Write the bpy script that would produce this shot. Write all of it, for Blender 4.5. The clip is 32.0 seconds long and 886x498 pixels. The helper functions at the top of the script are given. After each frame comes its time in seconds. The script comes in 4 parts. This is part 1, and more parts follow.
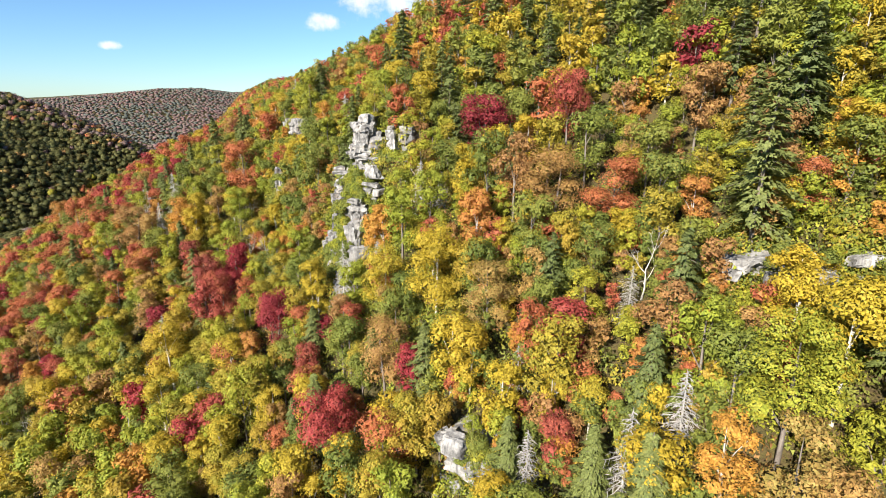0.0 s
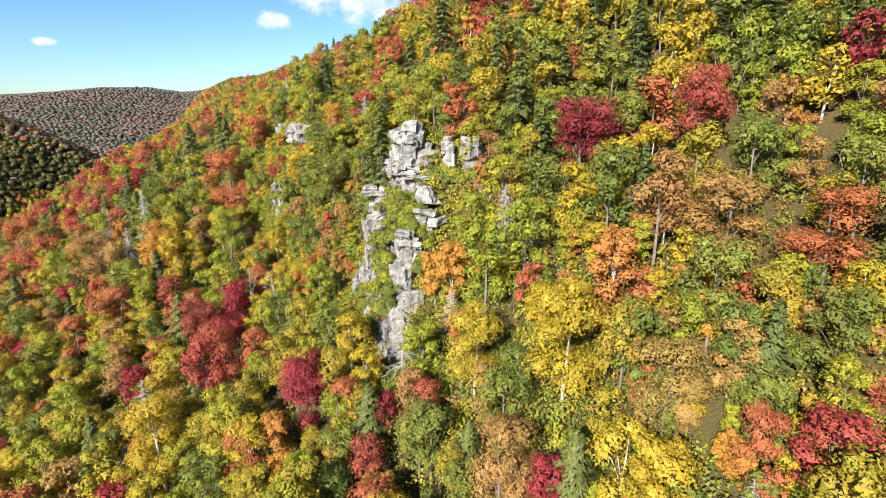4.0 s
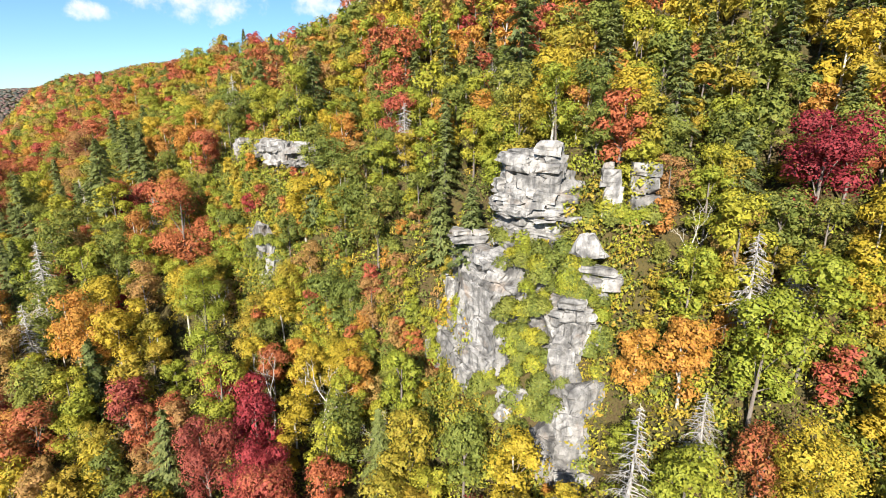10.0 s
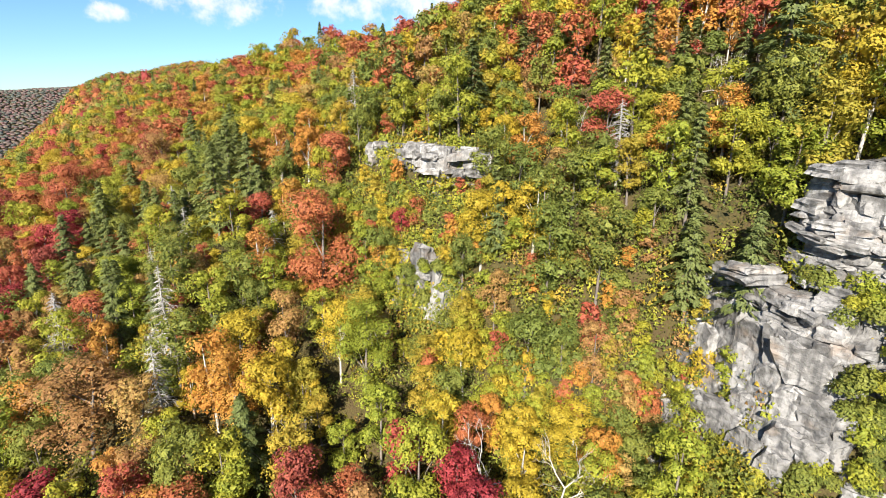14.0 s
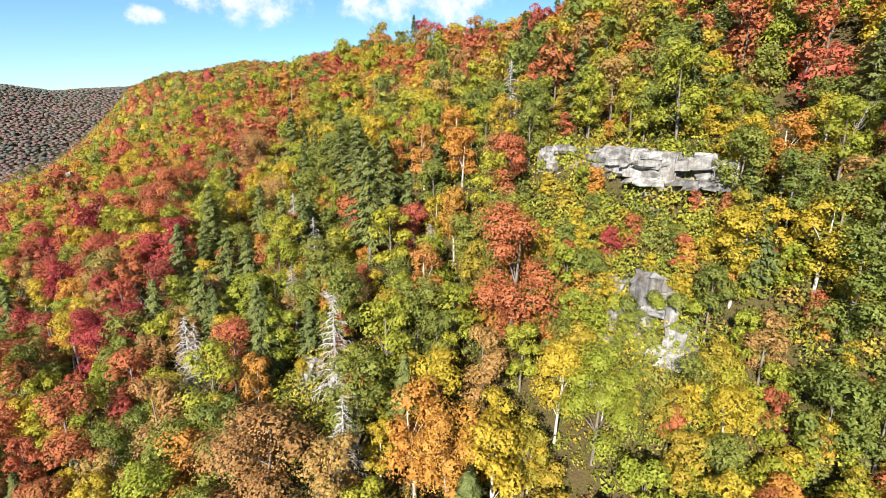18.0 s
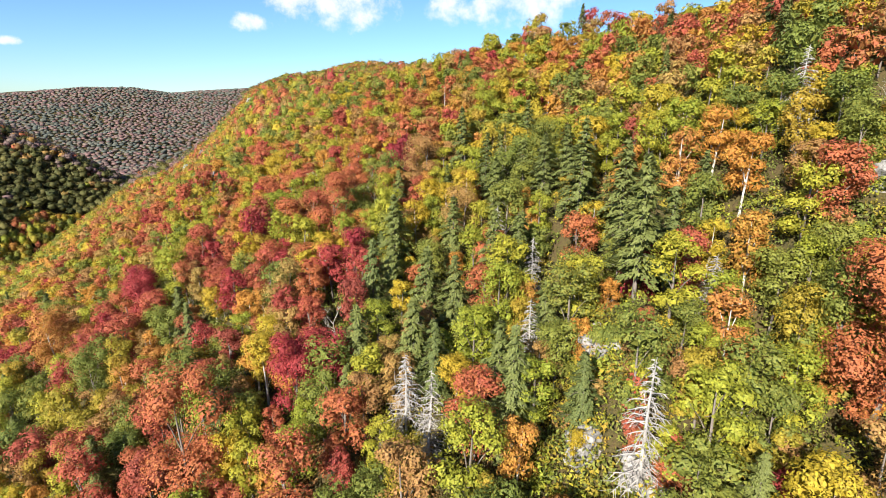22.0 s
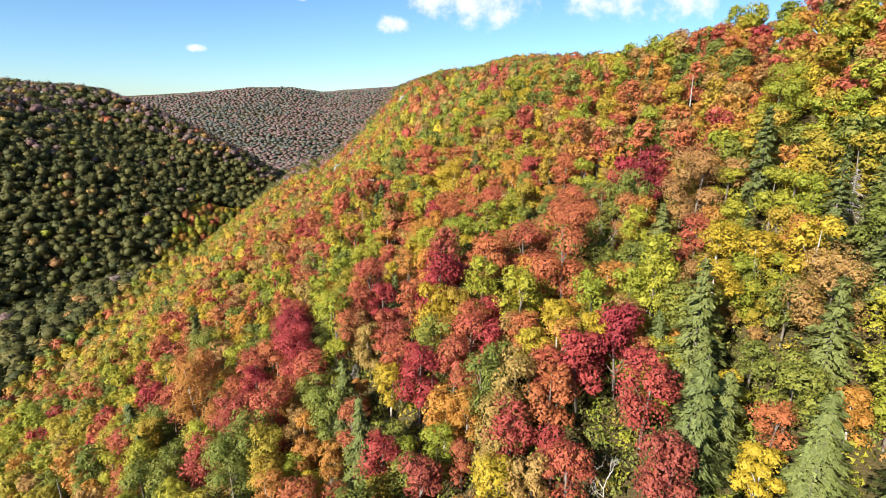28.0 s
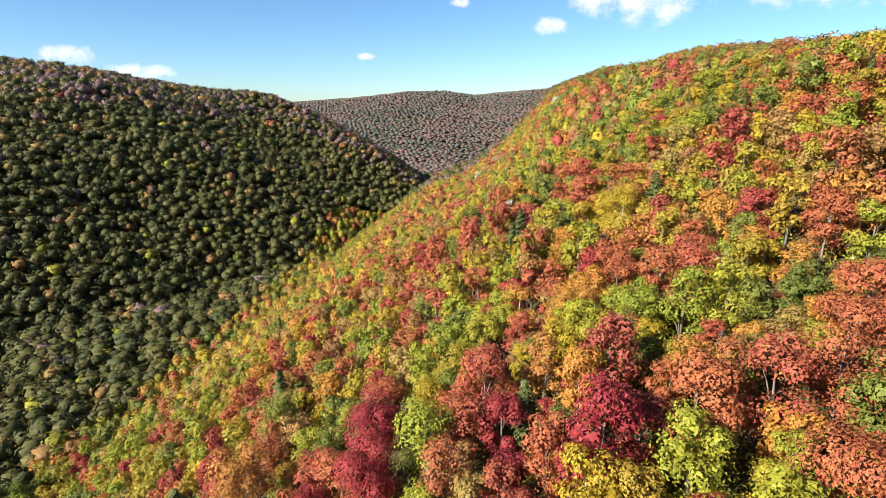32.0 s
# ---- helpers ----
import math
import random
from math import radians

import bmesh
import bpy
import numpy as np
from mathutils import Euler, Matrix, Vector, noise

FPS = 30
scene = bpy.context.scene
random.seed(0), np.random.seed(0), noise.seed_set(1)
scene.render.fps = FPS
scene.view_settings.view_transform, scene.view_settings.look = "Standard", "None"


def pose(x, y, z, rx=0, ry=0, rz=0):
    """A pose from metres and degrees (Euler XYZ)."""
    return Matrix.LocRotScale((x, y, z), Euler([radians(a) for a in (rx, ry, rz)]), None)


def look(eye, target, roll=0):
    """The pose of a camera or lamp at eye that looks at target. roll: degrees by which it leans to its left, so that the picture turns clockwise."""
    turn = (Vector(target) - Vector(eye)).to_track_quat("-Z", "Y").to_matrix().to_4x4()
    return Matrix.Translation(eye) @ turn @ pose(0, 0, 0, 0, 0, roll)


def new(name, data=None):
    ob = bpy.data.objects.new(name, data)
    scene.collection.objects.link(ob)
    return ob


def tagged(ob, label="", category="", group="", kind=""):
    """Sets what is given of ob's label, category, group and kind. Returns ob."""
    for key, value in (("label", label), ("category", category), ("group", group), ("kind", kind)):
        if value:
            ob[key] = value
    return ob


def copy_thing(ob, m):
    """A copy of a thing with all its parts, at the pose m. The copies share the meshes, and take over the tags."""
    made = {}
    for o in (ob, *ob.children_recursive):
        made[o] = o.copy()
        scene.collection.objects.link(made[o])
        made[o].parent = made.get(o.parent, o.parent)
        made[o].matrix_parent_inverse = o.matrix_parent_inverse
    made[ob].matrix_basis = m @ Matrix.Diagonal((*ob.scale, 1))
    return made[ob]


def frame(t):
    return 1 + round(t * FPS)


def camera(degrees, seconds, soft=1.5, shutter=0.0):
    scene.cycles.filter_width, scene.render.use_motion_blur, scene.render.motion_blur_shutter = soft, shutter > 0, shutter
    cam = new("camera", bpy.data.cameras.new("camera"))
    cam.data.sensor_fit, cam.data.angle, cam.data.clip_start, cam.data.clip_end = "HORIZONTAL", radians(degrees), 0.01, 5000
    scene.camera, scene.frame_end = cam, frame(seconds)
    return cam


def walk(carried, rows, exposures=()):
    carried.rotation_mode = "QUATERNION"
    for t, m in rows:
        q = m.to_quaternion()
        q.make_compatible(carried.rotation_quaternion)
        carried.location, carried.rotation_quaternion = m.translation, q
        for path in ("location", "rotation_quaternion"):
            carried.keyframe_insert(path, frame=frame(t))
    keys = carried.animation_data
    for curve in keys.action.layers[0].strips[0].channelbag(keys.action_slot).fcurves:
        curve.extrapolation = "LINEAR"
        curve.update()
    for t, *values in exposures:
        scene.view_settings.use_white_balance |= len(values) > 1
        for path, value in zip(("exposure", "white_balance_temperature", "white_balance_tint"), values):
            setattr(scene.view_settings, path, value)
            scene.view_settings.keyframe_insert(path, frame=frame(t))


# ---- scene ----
cam = camera(81.4, 32.0, soft=0.9)
METRES, EYE, TILT, LEAN, TURN = 270.0, 120.0, -16.4, 0.0, -35.0
ROWS = [
    (0.0, 0.0, 0.0, 0.0, -0.0, 0.0, -0.0),
    (0.5, -0.0091, 0.0105, 0.0031, -1.87, 0.03, 0.47),
    (1.0, -0.0185, 0.0213, 0.0067, -3.7, -0.02, 0.97),
    (1.5, -0.0277, 0.0326, 0.0102, -4.87, -0.02, 1.29),
    (2.0, -0.0368, 0.0442, 0.0137, -5.36, -0.04, 1.42),
    (2.5, -0.0458, 0.0562, 0.0173, -5.4, -0.05, 1.4),
    (3.0, -0.055, 0.0683, 0.0211, -5.2, -0.05, 1.35),
    (3.5, -0.0645, 0.0804, 0.0247, -4.95, -0.01, 1.22),
    (4.0, -0.074, 0.0926, 0.0285, -4.59, -0.0, 1.15),
    (4.5, -0.0833, 0.1046, 0.0325, -4.64, -0.02, 1.14),
    (6.5, -0.1248, 0.1489, 0.0477, -11.06, -0.25, 2.87),
    (7.0, -0.1355, 0.1592, 0.0507, -12.26, -0.23, 3.19),
    (7.5, -0.1465, 0.1692, 0.054, -13.46, -0.32, 3.5),
    (8.0, -0.1573, 0.1794, 0.0571, -14.68, -0.36, 3.85),
    (8.5, -0.168, 0.1901, 0.0603, -16.12, -0.43, 4.25),
    (9.0, -0.1786, 0.2011, 0.0637, -17.46, -0.51, 4.6),
    (9.5, -0.1891, 0.2126, 0.0671, -18.62, -0.57, 4.87),
    (10.0, -0.1996, 0.2244, 0.0703, -19.68, -0.59, 5.13),
    (10.5, -0.21, 0.2366, 0.0739, -20.04, -0.64, 5.21),
    (11.0, -0.2205, 0.249, 0.0772, -20.06, -0.64, 5.18),
    (11.5, -0.2308, 0.2617, 0.0805, -19.94, -0.61, 5.13),
    (12.0, -0.2409, 0.2744, 0.0835, -19.7, -0.57, 5.02),
    (12.5, -0.2509, 0.2868, 0.0868, -19.39, -0.54, 4.95),
    (13.0, -0.2611, 0.2992, 0.09, -19.08, -0.48, 4.83),
    (13.5, -0.271, 0.3106, 0.093, -18.72, -0.5, 4.71),
    (14.0, -0.2804, 0.3213, 0.0953, -18.31, -0.37, 4.57),
    (14.5, -0.2893, 0.3308, 0.0974, -18.03, -0.3, 4.48),
    (16.5, -0.3272, 0.3708, 0.1073, -16.56, -0.18, 4.07),
    (17.0, -0.3378, 0.3818, 0.1099, -16.2, -0.11, 3.85),
    (17.5, -0.3467, 0.3911, 0.1123, -15.88, -0.09, 3.76),
    (18.0, -0.3572, 0.4021, 0.1151, -15.58, -0.08, 3.68),
    (18.5, -0.366, 0.4114, 0.1174, -15.08, -0.02, 3.51),
    (19.0, -0.3767, 0.4226, 0.1204, -13.65, 0.03, 3.2),
    (19.5, -0.3858, 0.432, 0.1228, -12.42, 0.11, 2.88),
    (20.0, -0.3965, 0.4431, 0.1259, -10.99, 0.14, 2.58),
    (20.5, -0.4063, 0.452, 0.1281, -9.82, 0.25, 2.19),
    (21.0, -0.4173, 0.4628, 0.1308, -8.56, 0.31, 1.89),
    (21.5, -0.427, 0.4716, 0.1331, -7.79, 0.34, 1.64),
    (22.0, -0.4385, 0.4816, 0.1357, -7.05, 0.35, 1.4),
    (22.5, -0.4484, 0.49, 0.1377, -6.53, 0.39, 1.25),
    (23.0, -0.4598, 0.4999, 0.1403, -5.9, 0.41, 1.12),
    (23.5, -0.4698, 0.5082, 0.1427, -5.05, 0.43, 0.88),
    (24.0, -0.4812, 0.5184, 0.1455, -3.94, 0.45, 0.56),
    (24.5, -0.4893, 0.5279, 0.1483, -3.68, 0.46, 0.42),
    (25.0, -0.4967, 0.5407, 0.1521, -3.36, 0.43, 0.19),
    (25.5, -0.5013, 0.5526, 0.1556, -2.67, 0.38, -0.04),
    (27.5, -0.5115, 0.6151, 0.1735, 4.74, 0.06, -1.89),
    (28.0, -0.5137, 0.6343, 0.1789, 6.55, 0.02, -2.36),
    (28.5, -0.5158, 0.6503, 0.1838, 7.91, -0.03, -2.67),
    (29.0, -0.5184, 0.6696, 0.1892, 9.6, -0.06, -3.06),
    (29.5, -0.5211, 0.6858, 0.1939, 11.2, -0.12, -3.44),
    (30.0, -0.5246, 0.7051, 0.1992, 13.25, -0.24, -3.91),
    (30.5, -0.528, 0.7211, 0.2037, 15.07, -0.35, -4.36),
    (31.0, -0.5327, 0.7398, 0.2092, 17.38, -0.49, -4.95),
    (31.5, -0.5372, 0.7557, 0.2138, 19.74, -0.7, -5.5),
    (32.0, -0.5432, 0.7746, 0.219, 22.32, -0.9, -6.18),
]
walk(cam, [(t, pose(0, 0, EYE, TILT, LEAN, TURN) @ pose(METRES * x, METRES * y, METRES * z, 90 + pitch, roll, yaw)) for t, x, y, z, yaw, pitch, roll in ROWS])

# ---- world, sun, exposure ----
SUN_DIR = Vector((-0.83, -0.30, 0.52)).normalized()
world = bpy.data.worlds.new("sky")
scene.world = world
world.use_nodes = True
wn, wl = world.node_tree.nodes, world.node_tree.links
wn.clear()
sky = wn.new("ShaderNodeTexSky")
sky.sky_type, sky.sun_disc = "NISHITA", False
sky.sun_elevation = math.asin(SUN_DIR.z)
sky.sun_rotation = math.atan2(SUN_DIR.x, SUN_DIR.y)
sky.altitude, sky.air_density, sky.dust_density, sky.ozone_density = 1000, 1.0, 0.2, 3.0


def wmath(op, a, b=None, c=None):
    m = wn.new("ShaderNodeMath")
    m.operation = op
    for k, v in enumerate((a, b, c)):
        if v is None:
            continue
        if isinstance(v, (int, float)):
            m.inputs[k].default_value = v
        else:
            wl.new(v, m.inputs[k])
    return m.outputs[0]


# fair-weather clouds: bearing, height, half width and half height, degrees
CLOUDS = ((23.0, 7.1, 1.5, 0.8), (31.0, 10.2, 5.6, 2.8), (27.5, 9.6, 2.5, 1.1), (43.0, 9.4, 2.2, 1.6), (50.0, 10.5, 6.0, 2.8), (4.0, 4.45, 0.9, 0.35), (13.5, 9.5, 1.0, 0.4),
          (-22.6, 3.9, 2.0, 0.8), (-17.5, 2.7, 3.0, 0.6), (75, 14, 8, 3), (-60, 16, 9, 3), (130, 18, 10, 4), (-130, 15, 9, 3))
wco, wsep = wn.new("ShaderNodeTexCoord"), wn.new("ShaderNodeSeparateXYZ")
wl.new(wco.outputs["Generated"], wsep.inputs[0])
bearing = wmath("MULTIPLY", wmath("ARCTAN2", wsep.outputs[0], wsep.outputs[1]), 57.2958)
height = wmath("MULTIPLY", wmath("ARCSINE", wsep.outputs[2]), 57.2958)
puff = wn.new("ShaderNodeTexNoise")
puff.inputs["Scale"].default_value, puff.inputs["Detail"].default_value, puff.inputs["Roughness"].default_value = 30.0, 7.0, 0.62
wl.new(wco.outputs["Generated"], puff.inputs["Vector"])
near_cloud = None
for b0, h0, rb, rh in CLOUDS:
    db = wmath("DIVIDE", wmath("SUBTRACT", bearing, b0), rb)
    dh = wmath("DIVIDE", wmath("SUBTRACT", height, h0), rh)
    d2 = wmath("ADD", wmath("MULTIPLY", db, db), wmath("MULTIPLY", dh, dh))
    near_cloud = d2 if near_cloud is None else wmath("MINIMUM", near_cloud, d2)
edge = wmath("ADD", near_cloud, wmath("MULTIPLY", wmath("SUBTRACT", puff.outputs[0], 0.5), 5.2))
cover = wn.new("ShaderNodeMapRange")
cover.interpolation_type = "SMOOTHSTEP"
cover.inputs["From Min"].default_value, cover.inputs["From Max"].default_value = 1.55, -0.55
cover.inputs["To Min"].default_value, cover.inputs["To Max"].default_value = 0.0, 0.95
wl.new(edge, cover.inputs["Value"])
mixed = wn.new("ShaderNodeMix")
mixed.data_type = "RGBA"
wl.new(cover.outputs[0], mixed.inputs[0])
tint = wn.new("ShaderNodeMix")
tint.data_type, tint.blend_type = "RGBA", "MULTIPLY"
tint.inputs[0].default_value, tint.inputs[7].default_value = 1.0, (0.74, 0.96, 1.14, 1)
wl.new(sky.outputs[0], tint.inputs[6]), wl.new(tint.outputs[2], mixed.inputs[6])
mixed.inputs[7].default_value = (7.4, 7.6, 7.9, 1)
back = wn.new("ShaderNodeBackground")
back.inputs["Strength"].default_value = 0.055
wl.new(mixed.outputs[2], back.inputs["Color"])
wl.new(back.outputs[0], wn.new("ShaderNodeOutputWorld").inputs[0])
sun = new("sun", bpy.data.lights.new("sun", "SUN"))
sun.data.energy, sun.data.angle, sun.data.color = 5.0, radians(0.53), (1.0, 0.93, 0.82)
sun.matrix_world = look((0, 0, 400), Vector((0, 0, 400)) - SUN_DIR)
scene.view_settings.exposure = 1.44

# ---- lie of the land ----
def smooth(a, b, v):
    w = np.clip((np.asarray(v, float) - a) / (b - a), 0.0, 1.0)
    return w * w * (3 - 2 * w)


def bend(y):
    """How far the contours of the near slope swing to the right."""
    return 21.6 * np.logaddexp(0, (np.asarray(y, float) - 330) / 60)


SLOPE_U = (-400, -170, -122, -42, -20, 0, 15, 35, 50, 67, 90, 104, 130, 170, 240, 400, 6000)
SLOPE_Z = (-4, -4, 0, 52, 63, 75, 86, 94, 99.5, 110, 123, 131, 147, 163, 172, 174, 165)


def wave(x, y, size, k=0.0):
    return (np.sin(x / size + 1.7 * k) * np.cos(y / size * 0.83 + k) + 0.5 * np.sin((x * 0.6 + y) / size * 1.9 + 2.3 * k)) / 1.5


def near_slope(x, y):
    u = x - bend(y)
    z = np.interp(u, SLOPE_U, SLOPE_Z)
    z = 0.5 * z + 0.25 * (np.interp(u - 6, SLOPE_U, SLOPE_Z) + np.interp(u + 6, SLOPE_U, SLOPE_Z))
    hollow = np.interp(u, (-120, -60, 10, 30, 46), (0, 12, 17, 13, 0)) * smooth(205, 135, y)
    shelf = np.interp(y, (0, 40, 90, 110, 200, 240, 262), (2, 4, 9, 13, 13, 5, 0))
    z = z + shelf * np.interp(u, (46, 58, 90, 115, 150), (0, 1, 1, 0.5, 0))
    rim = np.interp(y, (200, 250, 300, 340, 380, 450, 600, 900), (170, 162, 149, 139, 133, 136, 147, 146)) + 0.15 * np.clip(u - 110, -40, 80)
    z = z + 10 * smooth(240, 165, y) * smooth(82, 112, u)
    z = z + np.interp(u, (-60, -20, 15, 40, 62, 92, 125), (0, -9, -7, 6, 20, 17, 0)) * smooth(420, 600, y)
    z = np.where(z > rim - 10, rim - 10 + 10 * np.tanh((z - rim + 10) / 10), z)
    hollow = hollow + 9 * np.exp(-((u - 45) / 9) ** 2 - ((y - 143) / 20) ** 2)
    return z - hollow - 0.25 * np.maximum(0, y - 850)


def far_spur(x, y):
    """The hillside across the valley: a crest that comes down to the right."""
    z = np.interp(20 + 0.42 * (y - 719) - 0.27 * (x + 24), (-40, 0, 55, 105, 150, 200, 400), (-60, 0, 76, 122, 150, 174, 260))
    crest = np.interp(x, (-1500, -700, -320, -150, -66, -28, 48, 78, 128, 300), (198, 186, 163, 138, 126, 111, 69, 50, 14, -4))
    lift = np.minimum(z + 13 * wave(x, y, 62, 5), crest + 6 * wave(x, y, 60, 2))
    behind = crest - 0.45 * np.maximum(0, y - (975 + 0.3 * (x + 28)))
    return np.minimum(lift, behind)


def far_ridge(x, y):
    """The plateau at the valley's end: it breaks off on one side, and a farther rise goes on behind."""
    r = np.hypot(x, y - 255)
    across = x / np.maximum(y - 255, 200) * 2045
    brow = np.interp(across, (-400, -156, 84, 288, 440, 560, 650, 936, 1300), (-34, -26, -7, 15, 17, 1, 8, 26, 30))
    z = np.interp(r, (1150, 1400, 1900, 2300, 6000), (-8, 40, 138, 152, 152))
    return z + brow * smooth(1350, 1950, r) + 5 * wave(x, y, 190, 1) * smooth(2000, 1500, r) + 4 * wave(x, y, 75, 3) * smooth(1950, 1600, r)


def canopy(x, y):
    """The tops of the trees, metres."""
    a, b, c = near_slope(x, y), far_spur(x, y), far_ridge(x, y)
    return np.maximum(np.maximum(a, b), c)


def knoll(x, y, cx, cy, r, h):
    return h * np.exp(-((x - cx) ** 2 + (y - cy) ** 2) / (r * r))


def ground_z(x, y):
    z = canopy(x, y) - 12.0 + 1.2 * wave(x, y, 17, 4)
    z = z + knoll(x, y, 61, 108, 8, 7) - knoll(x, y, 53, 127, 7.5, 17) + knoll(x, y, 41, 208, 7, 11) + knoll(x, y, 31, 202, 6, 6)
    z = z + knoll(x, y, 68, 184, 8, 4) + knoll(x, y, 67, 169, 8, 4) - knoll(x, y, 68, 18, 7, 10) - knoll(x, y, 43.5, 99.5, 5, 8.5)
    return z

# ---- end of land

# ---- materials ----
def nodes_of(mat):
    mat.use_nodes = True
    nt = mat.node_tree
    nt.nodes.clear()
    return nt.nodes, nt.links


def ramp(nodes, stops):
    r = nodes.new("ShaderNodeValToRGB")
    el = r.color_ramp.elements
    while len(el) < len(stops):
        el.new(0.5)
    for e, (p, c) in zip(el, stops):
        e.position, e.color = p, (*c, 1)
    return r


def leaf_material(name, colours, through_light=0.30, spread=0.20, grain=4.5, mixing=0.24):
    """Foliage: one tone for each tree, a second variation from leaf to leaf, and light coming through the blades."""
    mat = bpy.data.materials.new(name)
    n, l = nodes_of(mat)
    info, attr, geo = n.new("ShaderNodeObjectInfo"), n.new("ShaderNodeAttribute"), n.new("ShaderNodeNewGeometry")
    attr.attribute_name = "tone"
    add, fract = n.new("ShaderNodeMath"), n.new("ShaderNodeMath")
    fract.operation = "FRACT"
    l.new(info.outputs["Random"], add.inputs[0]), l.new(attr.outputs["Fac"], add.inputs[1])
    l.new(add.outputs[0], fract.inputs[0])
    mixv = n.new("ShaderNodeMath")
    mixv.operation = "MULTIPLY_ADD"
    l.new(geo.outputs["Random Per Island"], mixv.inputs[0])
    mixv.inputs[1].default_value = mixing
    scale = n.new("ShaderNodeMath")
    scale.operation = "MULTIPLY"
    l.new(fract.outputs[0], scale.inputs[0])
    scale.inputs[1].default_value = 1 - mixing
    l.new(scale.outputs[0], mixv.inputs[2])
    k = len(colours) - 1
    r = ramp(n, [(i / k, c) for i, c in enumerate(colours)])
    l.new(mixv.outputs[0], r.inputs[0])
    hsv = n.new("ShaderNodeHueSaturation")
    val = n.new("ShaderNodeMapRange")
    val.inputs["To Min"].default_value, val.inputs["To Max"].default_value = 1 - spread, 1 + spread
    wob = n.new("ShaderNodeMath")
    wob.operation = "MULTIPLY"
    wob.inputs[1].default_value = 7.31
    fr = n.new("ShaderNodeMath")
    fr.operation = "FRACT"
    l.new(geo.outputs["Random Per Island"], wob.inputs[0]), l.new(wob.outputs[0], fr.inputs[0])
    l.new(fr.outputs[0], val.inputs["Value"])
    l.new(r.outputs[0], hsv.inputs["Color"])
    co, fine = n.new("ShaderNodeTexCoord"), n.new("ShaderNodeTexNoise")
    fine.inputs["Scale"].default_value, fine.inputs["Detail"].default_value = grain, 3.0
    l.new(co.outputs["Object"], fine.inputs["Vector"])
    dapple = n.new("ShaderNodeMapRange")
    dapple.inputs["From Min"].default_value, dapple.inputs["From Max"].default_value = 0.32, 0.68
    dapple.inputs["To Min"].default_value, dapple.inputs["To Max"].default_value = 0.68, 1.28
    l.new(fine.outputs[0], dapple.inputs["Value"])
    product = n.new("ShaderNodeMath")
    product.operation = "MULTIPLY"
    l.new(dapple.outputs[0], product.inputs[0]), l.new(val.outputs[0], product.inputs[1])
    l.new(product.outputs[0], hsv.inputs["Value"])
    bmp = n.new("ShaderNodeBump")
    bmp.inputs["Strength"].default_value, bmp.inputs["Distance"].default_value = 0.8, 0.5 / grain
    l.new(fine.outputs[0], bmp.inputs["Height"])
    bsdf, tr, mix = n.new("ShaderNodeBsdfPrincipled"), n.new("ShaderNodeBsdfTranslucent"), n.new("ShaderNodeMixShader")
    bsdf.inputs["Roughness"].default_value = 0.62
    bsdf.inputs["Specular IOR Level"].default_value = 0.22
    l.new(hsv.outputs[0], bsdf.inputs["Base Color"]), l.new(hsv.outputs[0], tr.inputs["Color"])
    l.new(bmp.outputs[0], bsdf.inputs["Normal"])
    mix.inputs[0].default_value = through_light
    l.new(bsdf.outputs[0], mix.inputs[1]), l.new(tr.outputs[0], mix.inputs[2])
    l.new(mix.outputs[0], n.new("ShaderNodeOutputMaterial").inputs[0])
    return mat


def rough_material(name, colours, size, bump=0.3, rough=0.9, stretch=(1, 1, 1), fine=9.0):
    """Bark, soil: a ramp over coarse and fine noise, with relief."""
    mat = bpy.data.materials.new(name)
    n, l = nodes_of(mat)
    co, mp = n.new("ShaderNodeTexCoord"), n.new("ShaderNodeMapping")
    mp.inputs["Scale"].default_value = stretch
    l.new(co.outputs["Object"], mp.inputs[0])
    big, small, mix = n.new("ShaderNodeTexNoise"), n.new("ShaderNodeTexNoise"), n.new("ShaderNodeMath")
    big.inputs["Scale"].default_value, small.inputs["Scale"].default_value = 1 / size, fine / size
    big.inputs["Detail"].default_value, small.inputs["Detail"].default_value = 5, 4
    l.new(mp.outputs[0], big.inputs["Vector"]), l.new(mp.outputs[0], small.inputs["Vector"])
    mix.operation = "MULTIPLY_ADD"
    l.new(small.outputs[0], mix.inputs[0])
    mix.inputs[1].default_value = 0.5
    half = n.new("ShaderNodeMath")
    half.operation = "MULTIPLY"
    half.inputs[1].default_value = 0.5
    l.new(big.outputs[0], half.inputs[0]), l.new(half.outputs[0], mix.inputs[2])
    k = len(colours) - 1
    r = ramp(n, [(0.28 + 0.44 * i / k, c) for i, c in enumerate(colours)])
    l.new(mix.outputs[0], r.inputs[0])
    bsdf, bmp = n.new("ShaderNodeBsdfPrincipled"), n.new("ShaderNodeBump")
    bmp.inputs["Strength"].default_value, bmp.inputs["Distance"].default_value = bump, 0.2 * size
    l.new(mix.outputs[0], bmp.inputs["Height"]), l.new(bmp.outputs[0], bsdf.inputs["Normal"])
    l.new(r.outputs[0], bsdf.inputs["Base Color"])
    bsdf.inputs["Roughness"].default_value = rough
    bsdf.inputs["Specular IOR Level"].default_value = 0.25
    l.new(bsdf.outputs[0], n.new("ShaderNodeOutputMaterial").inputs[0])
    return mat


